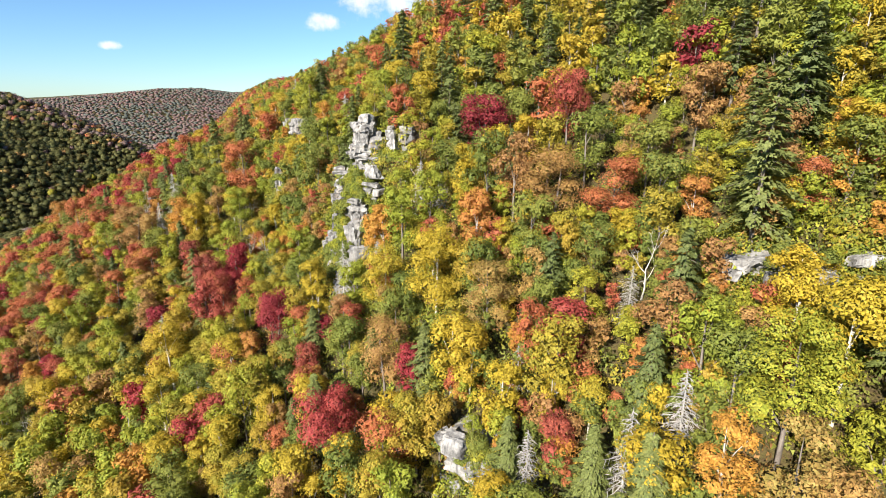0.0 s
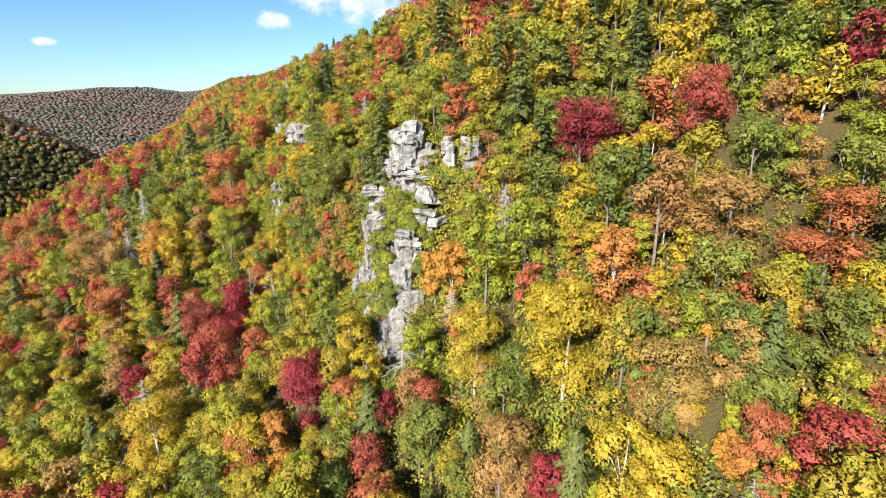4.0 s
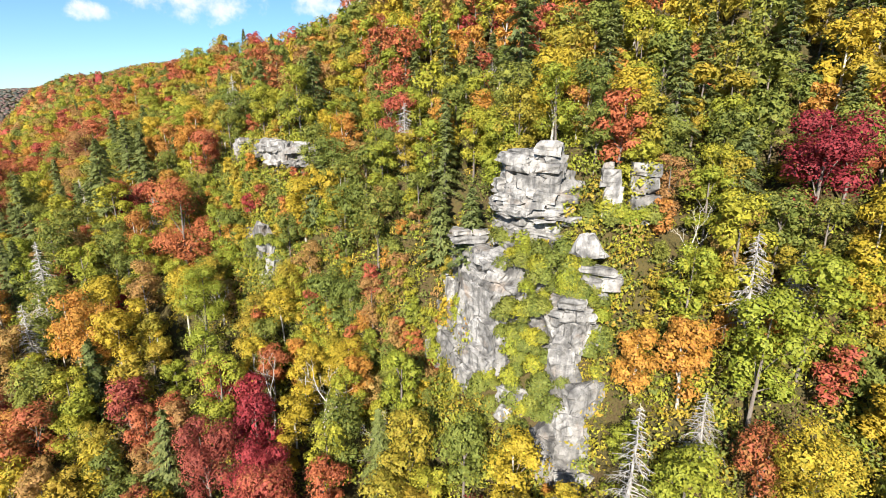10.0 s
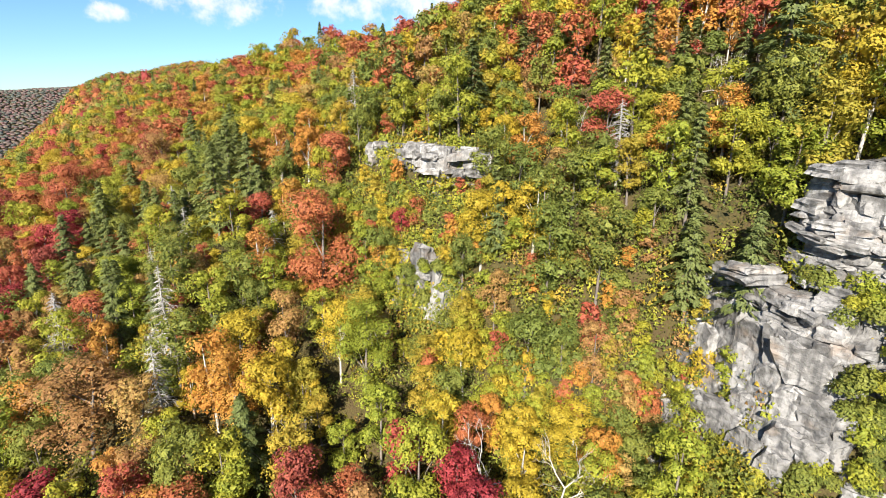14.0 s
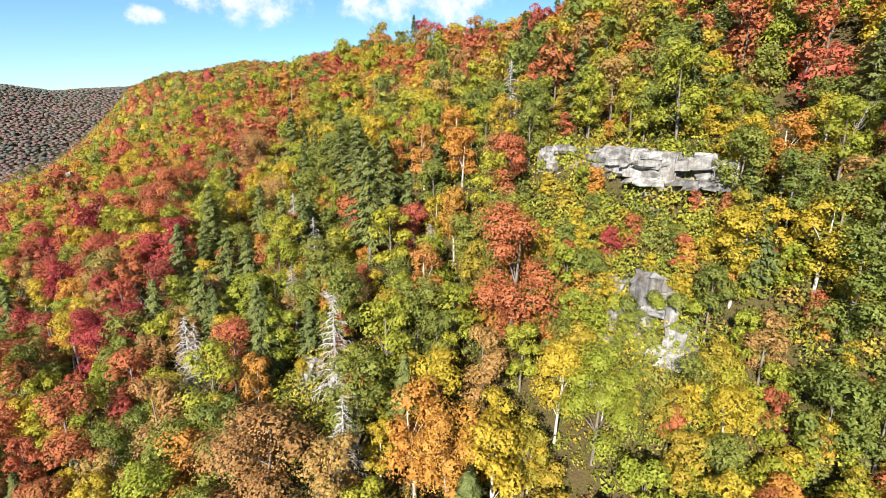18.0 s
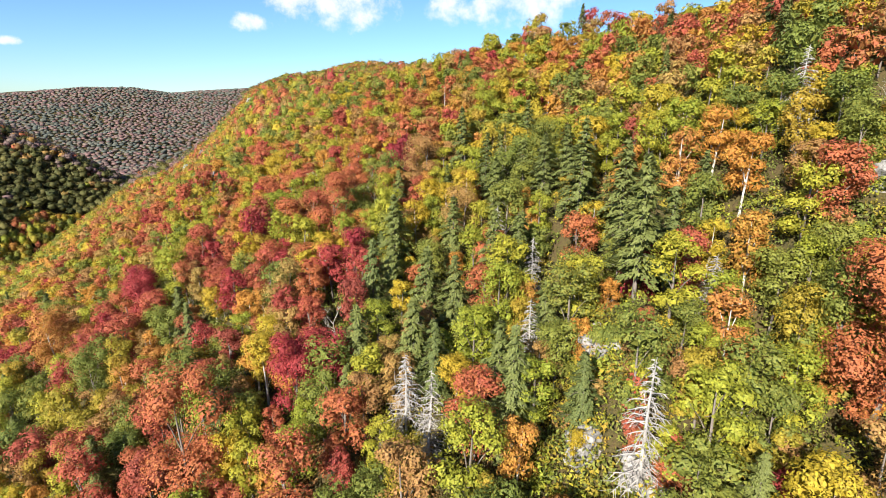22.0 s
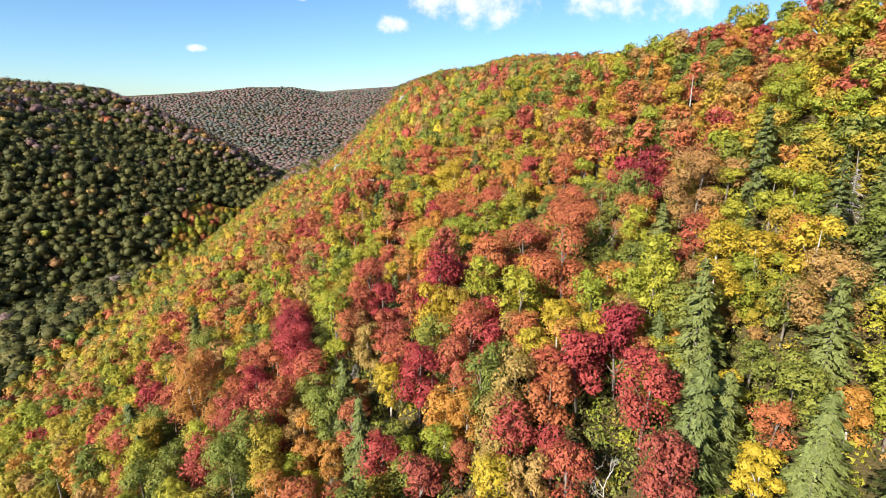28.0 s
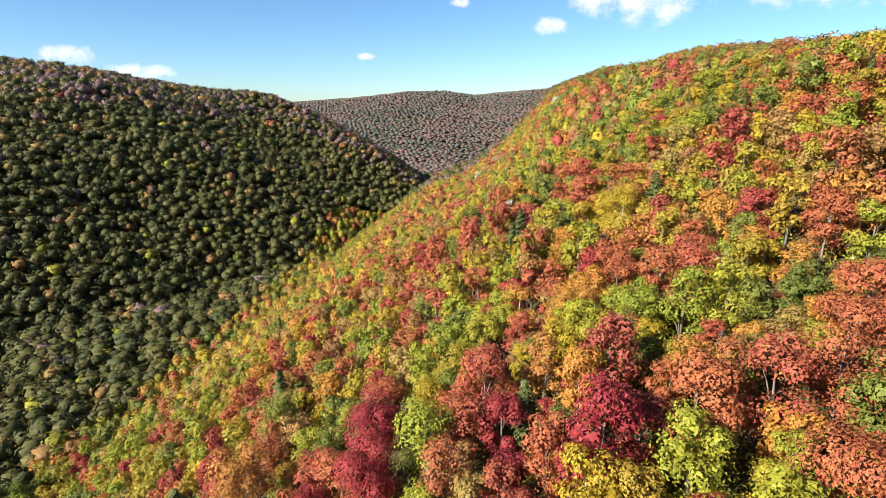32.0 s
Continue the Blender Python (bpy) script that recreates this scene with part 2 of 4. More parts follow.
COLOURS = {
    "red": ("crimson_leaves", [(0.19, 0.030, 0.036), (0.28, 0.034, 0.042), (0.34, 0.056, 0.050), (0.32, 0.085, 0.052), (0.21, 0.046, 0.038)]),
    "salmon": ("salmon_leaves", [(0.28, 0.165, 0.042), (0.38, 0.105, 0.052), (0.39, 0.140, 0.050), (0.36, 0.074, 0.054), (0.31, 0.165, 0.045)]),
    "orange": ("orange_leaves", [(0.34, 0.230, 0.040), (0.44, 0.190, 0.040), (0.46, 0.250, 0.045), (0.40, 0.160, 0.050), (0.42, 0.280, 0.045)]),
    "gold": ("golden_leaves", [(0.32, 0.265, 0.030), (0.41, 0.285, 0.028), (0.37, 0.285, 0.028), (0.44, 0.315, 0.030), (0.29, 0.265, 0.032)]),
    "lime": ("yellow_green_leaves", [(0.19, 0.225, 0.028), (0.26, 0.270, 0.030), (0.34, 0.305, 0.032), (0.20, 0.240, 0.028), (0.30, 0.290, 0.030)]),
    "amber": ("gold_green_leaves", [(0.24, 0.220, 0.030), (0.33, 0.245, 0.030), (0.27, 0.240, 0.030), (0.38, 0.265, 0.034), (0.31, 0.205, 0.038)]),
    "olive": ("green_leaves", [(0.100, 0.132, 0.030), (0.155, 0.182, 0.034), (0.21, 0.215, 0.038), (0.115, 0.145, 0.030), (0.25, 0.230, 0.040)]),
    "russet": ("russet_leaves", [(0.29, 0.215, 0.055), (0.34, 0.200, 0.062), (0.30, 0.155, 0.062), (0.37, 0.230, 0.070), (0.24, 0.205, 0.052)]),
    "hemlock": ("hemlock_needles", [(0.105, 0.130, 0.036), (0.150, 0.168, 0.044), (0.092, 0.118, 0.036), (0.18, 0.188, 0.048)], 0.25),
    # green woods across the valley, darkened in colour for the shade on that hillside
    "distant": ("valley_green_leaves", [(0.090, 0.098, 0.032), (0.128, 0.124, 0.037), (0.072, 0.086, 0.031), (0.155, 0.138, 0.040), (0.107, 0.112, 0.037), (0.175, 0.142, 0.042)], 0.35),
    # far-ridge leaves: the pale blue-grey of distant haze is put into these colours
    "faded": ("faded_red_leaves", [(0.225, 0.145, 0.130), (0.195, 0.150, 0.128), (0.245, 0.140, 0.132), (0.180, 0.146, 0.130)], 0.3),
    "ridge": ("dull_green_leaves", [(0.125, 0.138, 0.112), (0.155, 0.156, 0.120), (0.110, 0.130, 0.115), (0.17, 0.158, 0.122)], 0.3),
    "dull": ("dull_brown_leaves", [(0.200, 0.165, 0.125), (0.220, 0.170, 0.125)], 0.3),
}
LEAF = {k: leaf_material(*c) for k, c in COLOURS.items()}
# far copies of the same leaves, every colour darkened to 0.88
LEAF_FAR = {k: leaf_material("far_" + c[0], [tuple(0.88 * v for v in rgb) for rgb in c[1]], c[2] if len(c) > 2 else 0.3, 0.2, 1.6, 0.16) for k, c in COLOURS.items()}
BARK = rough_material("grey_bark", [(0.07, 0.055, 0.045), (0.16, 0.135, 0.115), (0.26, 0.235, 0.205)], 0.5, 0.5, 0.95, (1, 1, 0.3))
PALE = rough_material("pale_birch_bark", [(0.24, 0.21, 0.18), (0.42, 0.39, 0.34), (0.55, 0.52, 0.47)], 0.5, 0.3, 0.85, (1, 1, 0.5))
DEAD = rough_material("weathered_dead_wood", [(0.20, 0.185, 0.17), (0.34, 0.32, 0.30), (0.46, 0.44, 0.41)], 0.5, 0.4, 0.9, (1, 1, 0.3))
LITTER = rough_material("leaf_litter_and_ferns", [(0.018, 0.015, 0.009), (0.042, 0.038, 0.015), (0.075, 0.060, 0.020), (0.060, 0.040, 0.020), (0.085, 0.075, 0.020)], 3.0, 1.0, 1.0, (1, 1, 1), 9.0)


# ---- meshes from arrays ----
def mesh_from(name, verts, faces, material, tone=None, flat=True, normals=None):
    """faces: an array (n, 3) or (n, 4), or a list of two such arrays. normals: one for each corner point, for leaves that shade as a mass."""
    sets = faces if isinstance(faces, list) else [faces]
    me = bpy.data.meshes.new(name)
    loops = np.concatenate([f.ravel() for f in sets]).astype(np.int32)
    sizes = np.concatenate([np.full(len(f), f.shape[1]) for f in sets])
    me.vertices.add(len(verts))
    me.vertices.foreach_set("co", np.asarray(verts, np.float32).ravel())
    me.loops.add(len(loops))
    me.loops.foreach_set("vertex_index", loops)
    me.polygons.add(len(sizes))
    me.polygons.foreach_set("loop_start", np.concatenate([[0], np.cumsum(sizes)[:-1]]).astype(np.int32))
    me.polygons.foreach_set("use_smooth", np.full(len(sizes), not flat or normals is not None))
    me.update(calc_edges=True)
    if normals is not None:
        me.attributes.new("custom_normal", "FLOAT_VECTOR", "POINT").data.foreach_set("vector", np.asarray(normals, np.float32).ravel())
    if tone is not None:
        me.attributes.new("tone", "FLOAT", "POINT").data.foreach_set("value", np.asarray(tone, np.float32))
    me.materials.append(material)
    return me


def unit(v):
    return v / np.maximum(np.linalg.norm(v, axis=-1, keepdims=True), 1e-9)


def blades(points, normals, length, width, rng, along=None):
    """Pointed leaf sprays, three corners each."""
    n = unit(normals)
    t = np.cross(n, rng.normal(size=n.shape)) if along is None else along - n * np.sum(along * n, axis=1, keepdims=True)
    t = unit(t)
    b = np.cross(n, t)
    k = rng.uniform(0.65, 1.35, (len(n), 1))
    skew = rng.uniform(-0.3, 0.3, (len(n), 1))
    v = np.stack([points - t * length * 0.45 * k + b * width * 0.5 * k, points + t * length * 0.55 * k + b * width * skew,
                  points - t * length * (0.45 + skew * 0.5) * k - b * width * 0.5 * k], axis=1)
    return v.reshape(-1, 3), np.arange(len(points) * 3).reshape(-1, 3)[:, ::-1]


def tube(points, radii, sides=5):
    """A tapered tube along points."""
    p, r = np.asarray(points, float), np.asarray(radii, float)
    d = unit(np.gradient(p, axis=0))
    side = unit(np.cross(d, np.array([0.31, 0.87, 0.12])))
    up = np.cross(d, side)
    a = np.arange(sides) * 2 * np.pi / sides
    ring = side[:, None] * np.cos(a)[None, :, None] + up[:, None] * np.sin(a)[None, :, None]
    v = (p[:, None] + ring * r[:, None, None]).reshape(-1, 3)
    i, j = np.meshgrid(np.arange(len(p) - 1), np.arange(sides), indexing="ij")
    k = (j + 1) % sides
    f = np.stack([i * sides + j, i * sides + k, (i + 1) * sides + k, (i + 1) * sides + j], axis=-1).reshape(-1, 4)
    return v, f


def joined(parts):
    """Tubes grown together: each later one is tied to the nearest corner of those before it."""
    verts, faces = parts[0]
    for v, f in parts[1:]:
        base = len(verts)
        k = int(np.argmin(np.sum((verts - v[0]) ** 2, axis=1)))
        tie = np.array([[k, base, base + 1, base + 2]])
        verts, faces = np.concatenate([verts, v]), np.concatenate([faces, f + base, tie])
    return verts, faces


# ---- tree forms ----
def broadleaf(seed, height, spread, count, blade=0.47, narrow=1.0):
    """Leaf points on the shells of a dozen overlapping clumps at the ends of limbs, and the trunk with those limbs."""
    rng = np.random.default_rng(seed)
    lobes = []
    for i in range(17):
        a, w = i * 2.4 + rng.uniform(0, 0.9), rng.uniform(0.30, 0.72)
        h = rng.uniform(0.30, 0.90) if i < 14 else rng.uniform(0.86, 0.95)
        fit_in = math.sqrt(max(0.05, 1 - ((h - 0.55) / 0.50) ** 2))
        lobes.append((spread * w * fit_in * math.cos(a), spread * w * fit_in * math.sin(a), height * h))
    lobes = np.array(lobes)
    size = spread * rng.uniform(0.32, 0.52, len(lobes))
    n = count * 5
    own = rng.integers(len(lobes), size=n)
    d = unit(rng.normal(size=(n, 3)) + [0, 0, 0.35])
    p = lobes[own] + d * size[own][:, None] * np.array([1, 1, 0.85 * narrow]) * rng.uniform(0.74, 1.12, (n, 1))
    gap = np.linalg.norm(lobes[None] - p[:, None], axis=2) / size[None]
    gap[np.arange(n), own] = 9
    ragged = np.sin(p[:, 0] * 2.3 + seed) * np.sin(p[:, 1] * 2.1 + 2) * np.sin(p[:, 2] * 2.6 + 1)
    keep = (gap.min(axis=1) > 0.66) & (p[:, 2] > height * 0.14) & (ragged > -0.42) & ((d[:, 2] > -0.25) | (rng.random(n) < 0.45))
    p, d = p[keep][:count], d[keep][:count]
    lie_of = unit(d + rng.normal(size=p.shape) * 0.40 + [0, 0, 0.25])
    leaf = blades(p, lie_of, blade, blade * 0.85, rng)
    own = rng.integers(len(lobes), size=count // 9)
    deep = unit(rng.normal(size=(len(own), 3)))
    inner = blades(lobes[own] + deep * size[own][:, None] * 0.45, deep + [0, 0, 0.3], blade * 2.6, blade * 2.3, rng)
    soft = np.repeat(np.concatenate([unit(0.55 * d + 0.45 * lie_of), deep]), 3, axis=0)
    leaf = (np.concatenate([leaf[0], inner[0]]), np.concatenate([leaf[1], inner[1] + len(leaf[0])]), soft)
    r0 = 0.012 * height + 0.05
    lean = rng.normal(size=2) * 0.03 * height
    stem = np.array([[0, 0, -1.2], [lean[0] * 0.2, lean[1] * 0.2, height * 0.22], [lean[0] * 0.6, lean[1] * 0.6, height * 0.48],
                     [lean[0], lean[1], height * 0.72], [lean[0] * 1.1, lean[1] * 1.1, height * 0.9]])
    wood = [tube(stem, [r0 * 1.25, r0, r0 * 0.75, r0 * 0.45, r0 * 0.15], 4)]
    for c in lobes[:5]:
        h = max(height * 0.28, c[2] - height * rng.uniform(0.2, 0.32))
        s = np.array([np.interp(h, stem[:, 2], stem[:, k]) for k in range(3)])
        mid = (s + c) / 2 + [0, 0, 0.03 * height]
        wood.append(tube([s, mid, c], [r0 * 0.42, r0 * 0.28, r0 * 0.1], 3))
    return leaf, joined(wood)


def conifer(seed, height, spread, boughs, blade=0.40, bare=False):
    """Drooping boughs in tiers round a straight trunk: sprays of needles, or bare dead branches."""
    rng = np.random.default_rng(seed)
    r0 = 0.011 * height + 0.04
    wood = [tube([[0, 0, -1.2], [0, 0, height * 0.3], [0.02 * height, 0, height * 0.7], [0.02 * height, 0.01 * height, height]],
                 [r0 * 1.2, r0, r0 * 0.55, 0.02])]
    pts, nrm, way = [], [], []
    for i in range(boughs):
        h = 0.16 + 0.82 * (i + rng.uniform(0, 0.8)) / boughs
        reach = spread * (1.02 - h) ** 0.72 * rng.uniform(0.62, 1.18)
        if bare and rng.random() < 0.25:
            reach *= 0.4
        a = i * 2.39996 + rng.uniform(-0.4, 0.4)
        out = np.array([math.cos(a), math.sin(a), 0])
        s = np.array([0.02 * height * h, 0, height * h])
        droop = reach * rng.uniform(0.10, 0.42)
        tip = s + out * reach - [0, 0, droop]
        mid = s + out * reach * 0.55 + [0, 0, -droop * 0.25]
        if bare:
            wood.append(tube([s, mid, tip], [0.075, 0.05, 0.012], 3))
            for _ in range(6):
                w = rng.uniform(0.25, 0.95)
                q = s + (tip - s) * w
                e = q + (np.cross(out, [0, 0, 1]) * rng.choice([-1, 1]) * 0.35 + out * 0.3) * reach * rng.uniform(0.4, 0.9) - [0, 0, 0.18 * reach]
                wood.append(tube([q, e], [0.035, 0.008], 3))
            continue
        if i % 3 == 0:
            wood.append(tube([s, mid, tip], [0.06, 0.04, 0.01], 3))
        for w in np.linspace(0.2, 1.04, max(3, int(round(4 + reach * 3.0)))):
            q = s + out * reach * w - [0, 0, droop * w * w]
            for side in (-1.15, -0.6, 0, 0.6, 1.15):
                off = np.cross(out, [0, 0, 1]) * side * (0.14 + 0.30 * reach * (1.08 - w))
                pts.append(q + off + rng.normal(size=3) * 0.10)
                nrm.append(np.array([0, 0, 1]) + out * 0.35 + rng.normal(size=3) * 0.35)
                way.append(out + off * 0.9 - [0, 0, 0.35])
    leaf = None
    if not bare:
        outward = np.array(pts) * [1, 1, 0]
        leaf = (*blades(np.array(pts), np.array(nrm), blade * 1.35, blade * 0.8, rng, np.array(way)), np.repeat(unit(unit(np.array(nrm)) + 0.8 * unit(outward)), 3, axis=0))
    return leaf, joined(wood)


def bare_broadleaf(seed, height, spread):
    """A leafless tree: a pale trunk that forks into rising limbs and twigs."""
    rng = np.random.default_rng(seed)
    parts, r0 = [], 0.010 * height + 0.05

    def limb(s, d, length, r, depth):
        m = s + d * length * 0.5 + rng.normal(size=3) * length * 0.05
        e = s + d * length + rng.normal(size=3) * length * 0.06
        parts.append(tube([s, m, e], [r, r * 0.8, r * 0.5], 5 if depth < 2 else 3))
        if depth < 4:
            for _ in range(3 if depth else 4):
                f = rng.uniform(0.55, 1.0)
                limb(s + (e - s) * f, unit(d + rng.normal(size=3) * 0.5 * spread + [0, 0, 0.12]), length * rng.uniform(0.5, 0.68), r * 0.5, depth + 1)

    limb(np.array([0, 0, -1.0]), unit(np.array([rng.normal() * 0.06, rng.normal() * 0.06, 1])), height * 0.5, r0, 0)
    return joined(parts)


# species: label, category, leaf colour, form
SPECIES = {
    "red_maple": ("red maple with crimson autumn leaves on the slope", "red", (11.5, 3.5)),
    "sugar_maple": ("sugar maple with salmon-red autumn leaves on the slope", "salmon", (12.5, 3.7)),
    "sassafras": ("broadleaf tree with orange autumn leaves on the slope", "orange", (11.0, 3.3)),
    "yellow_birch": ("birch tree with golden-yellow autumn leaves on the slope", "gold", (12.0, 3.5)),
    "tulip_tree": ("tall broadleaf tree turning yellow-green on the slope", "lime", (13.0, 3.6)),
    "beech_tree": ("broadleaf tree still in green leaf on the slope", "olive", (12.0, 3.7)),
    "hickory_tree": ("hickory tree with yellow-gold and green leaves on the slope", "amber", (12.5, 3.4)),
    "oak_tree": ("oak tree with russet-brown autumn leaves on the slope", "russet", (12.0, 3.6)),
    "black_birch": ("slender broadleaf tree with yellow-green leaves on the slope", "lime", (12.5, 3.5)),
    "basswood": ("rounded broadleaf tree in dull green leaf on the slope", "olive", (12.0, 3.6)),
}


def thing(name, label, category, group="", kind=""):
    return tagged(new(name), label, category, group, kind)


def part(name, me, parent, label=""):
    ob = new(name, me)
    ob.parent = parent
    return tagged(ob, label) if label else ob


FORMS, CROWNS = {}, {}
STEM = tube([[0, 0, -1], [0.1, 0, 4], [0.2, 0.1, 9]], [0.2, 0.15, 0.04], 4)
for i, (name, (label, leaf, (h, r))) in enumerate(SPECIES.items()):
    for k in range(7):
        grown = (0.9, 1.0, 1.1, 1.35, 0.9, 1.0, 1.1)[k]
        (lv, lf, ln), (tv, tf) = broadleaf(100 * i + k, h * grown, r * (0.84, 0.96, 1.08, 1.5, 0.84, 0.96, 1.08)[k], (2150, 2250, 2400, 6800, 800, 850, 900)[k], 0.25 if k == 3 else 0.30 if k < 4 else 0.48)
        if k != 3:
            CROWNS.setdefault((name, k > 3), []).append((lv, lf, ln))
        FORMS.setdefault(name, []).append((mesh_from("crown", lv, lf, LEAF[leaf], normals=ln), mesh_from("trunk", tv, tf, PALE if leaf in ("gold", "orange") else BARK, flat=False)))
for k in range(3):
    (lv, lf, ln), (tv, tf) = conifer(900 + k, 13.5 + 2.0 * k, 3.9 + 0.3 * k, 62)
    FORMS.setdefault("hemlock", []).append((mesh_from("crown", lv, lf, LEAF["hemlock"], normals=ln), mesh_from("trunk", tv, tf, BARK, flat=False)))
    _, (tv, tf) = conifer(950 + k, 12 + 1.5 * k, 3.8, 105, bare=True)
    FORMS.setdefault("dead_hemlock", []).append((None, mesh_from("trunk", tv, tf, DEAD, flat=False)))
    tv, tf = bare_broadleaf(970 + k, 12 + k, 0.9)
    FORMS.setdefault("bare_tree", []).append((None, mesh_from("trunk", tv, tf, PALE, flat=False)))
SPECIES["hemlock"] = ("dark green hemlock with drooping boughs on the slope", "hemlock", (15, 3))
SPECIES["dead_hemlock"] = ("dead grey hemlock with bare drooping branches", "", (14, 3))
SPECIES["bare_tree"] = ("leafless tree with a pale trunk and limbs", "", (12, 3))
KINDS = [k for k in SPECIES if k not in ("black_birch", "basswood")]
SECOND = {"tulip_tree": "black_birch", "beech_tree": "basswood"}
MASTERS = {}


def plant(name, variant, x, y, z, turn, size, tall=1.0):
    """One tree of its own: trunk and crown under an Empty at its foot."""
    key = (name, variant)
    m = pose(x, y, z, 0, 0, turn)
    if key not in MASTERS:
        label = SPECIES[name][0]
        root = thing(name, label, "dead tree" if name in ("dead_hemlock", "bare_tree") else "tree", name.replace("_", " ") + "s on the hillside")
        crown, trunk = FORMS[name][variant]
        part("trunk", trunk, root)
        if crown:
            part("crown", crown, root)
        MASTERS[key] = root
        root.matrix_basis = m
        ob = root
    else:
        ob = copy_thing(MASTERS[key], m)
    ob.scale = (size, size, size * tall)
    return ob


# ---- ground: one sheet to the horizon ----
def spaced(stops):
    out = [stops[0][0]]
    for (a, _), (b, step) in zip(stops, stops[1:]):
        n = max(1, round((b - a) / step))
        out.extend(a + (b - a) * (i + 1) / n for i in range(n))
    return np.array(out)


gx = spaced([(-4600, 0), (-1600, 200), (-700, 60), (-200, 20), (-40, 10), (110, 3.2), (320, 14), (800, 40), (1600, 100), (4600, 200)])
gy = spaced([(-4600, 0), (-800, 300), (-100, 60), (0, 10), (240, 3.2), (360, 5), (700, 14), (1200, 25), (2400, 70), (4800, 200)])
X, Y = np.meshgrid(gx, gy, indexing="ij")
Z = ground_z(X, Y)
i, j = np.meshgrid(np.arange(len(gx) - 1), np.arange(len(gy) - 1), indexing="ij")
w = len(gy)
quads = np.stack([i * w + j, (i + 1) * w + j, (i + 1) * w + j + 1, i * w + j + 1], axis=-1).reshape(-1, 4)
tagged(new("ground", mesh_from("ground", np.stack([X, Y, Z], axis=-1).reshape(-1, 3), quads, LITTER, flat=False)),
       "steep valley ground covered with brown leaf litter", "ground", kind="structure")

# ---- what grows where ----
#           red  maple oran gold tulip beech hick oak  heml dead bare
MIX = {
    "slope": (.012, .03, .05, .13, .25, .24, .14, .05, .10, .008, .018),
    "lower": (.02, .04, .05, .19, .27, .19, .18, .04, .02, .003, .01),
    "red": (.07, .22, .08, .05, .16, .19, .08, .13, .04, .006, .008),
    "rim": (.03, .21, .15, .10, .14, .16, .09, .09, .05, .003, .008),
    "stand": (.015, .04, .07, .08, .21, .22, .10, .04, .20, .02, .01),
    "bend": (.05, .26, .16, .09, .17, .14, .10, .09, .03, .002, .008),
    "warm": (.05, .35, .18, .08, .09, .09, .08, .11, .02, .002, .008),
    "fresh": (.01, .09, .12, .08, .17, .26, .22, .06, .012, .0, .005),
    "crest": (.08, .10, .04, .01, .07, .42, .03, .24, .05, .0, .005),
}


def zone(x, y):
    u = x - float(bend(y))
    drift = noise.noise((x / 26, y / 34, 3.3))
    if y > 340 and u > 88 or y > 440 and u > 60:
        return "crest" if y > 420 and drift < 0.22 else "rim"
    if u < -58:
        return "fresh"
    if y > 395:
        return "fresh" if drift > (0.20 if u < 15 else -0.14) else "warm"
    if y > 275:
        return "rim" if u > 90 else "warm" if drift < 0.12 else "fresh" if drift > 0.36 else "bend"
    if u > 84:
        return "rim" if y > 120 else "slope"
    if 193 < y < 262 and 24 < x < 66:
        return "stand"
    if y > 190 and u < 30 or y > 150 and u < 12:
        return "red"
    if y < 130 and u < 32:
        return "lower"
    return "slope"


CLEAR = ((38, 59.5, 96, 121), (50.5, 64, 161, 190), (43.5, 52, 160, 173.5), (53, 65, 21, 33), (60, 77, 10, 24),
         (78, 83, 24, 28.5), (27, 36.5, 39, 48), (18, 27, 193, 208.5), (28, 37, 203, 213))


def bare_rock(x, y):
    """True where a cliff leaves no room for a tree."""
    return any(a < x < b and c < y < d for a, b, c, d in CLEAR)


rng = np.random.default_rng(7)
count = {k: 0 for k in SPECIES}
groves = {}          # (tier, kind) -> rows of x, y, z, turn, size, tone
PLACED = []


def room_for(x, y, gap):
    return all((x - a) ** 2 + (y - b) ** 2 > (gap + g) ** 2 for a, b, g in PLACED)


def settle(kind, x, y, size, tall=1.0, own=False):
    z = float(ground_z(x, y))
    near = -20 < y < 400 and -30 < x < (112 if y < 150 else 100 if y < 200 else 84) and (y > 140 or x > 2)
    if near and count[kind] >= 290:
        kind = SECOND.get(kind, kind)
    if own and y < 400 or near and count[kind] < 290:
        count[kind] += 1
        if size > 1.22 and kind not in ("hemlock", "dead_hemlock", "bare_tree"):
            plant(kind, 3, x, y, z, float(rng.uniform(0, 360)), size / 1.5, tall)
        else:
            light = 4 if (x > 74 and y > 60 or x > 88 or y > 345) and kind not in ("hemlock", "dead_hemlock", "bare_tree") else 0
            plant(kind, light + int(rng.integers(3)), x, y, z, float(rng.uniform(0, 360)), size, tall)
    else:
        tier = "close" if near else "mid" if y < 450 and x < 150 else "off"
        if tier == "off" and kind in ("hemlock", "bare_tree", "dead_hemlock"):
            kind = "beech_tree" if kind == "hemlock" else "oak_tree"
        groves.setdefault((tier, kind), []).append((x, y, z, rng.uniform(0, 6.28), size, rng.random()))


def steepness(x, y):
    return math.hypot(1.0, float(ground_z(x + 1.5, y) - ground_z(x - 1.5, y)) / 3)


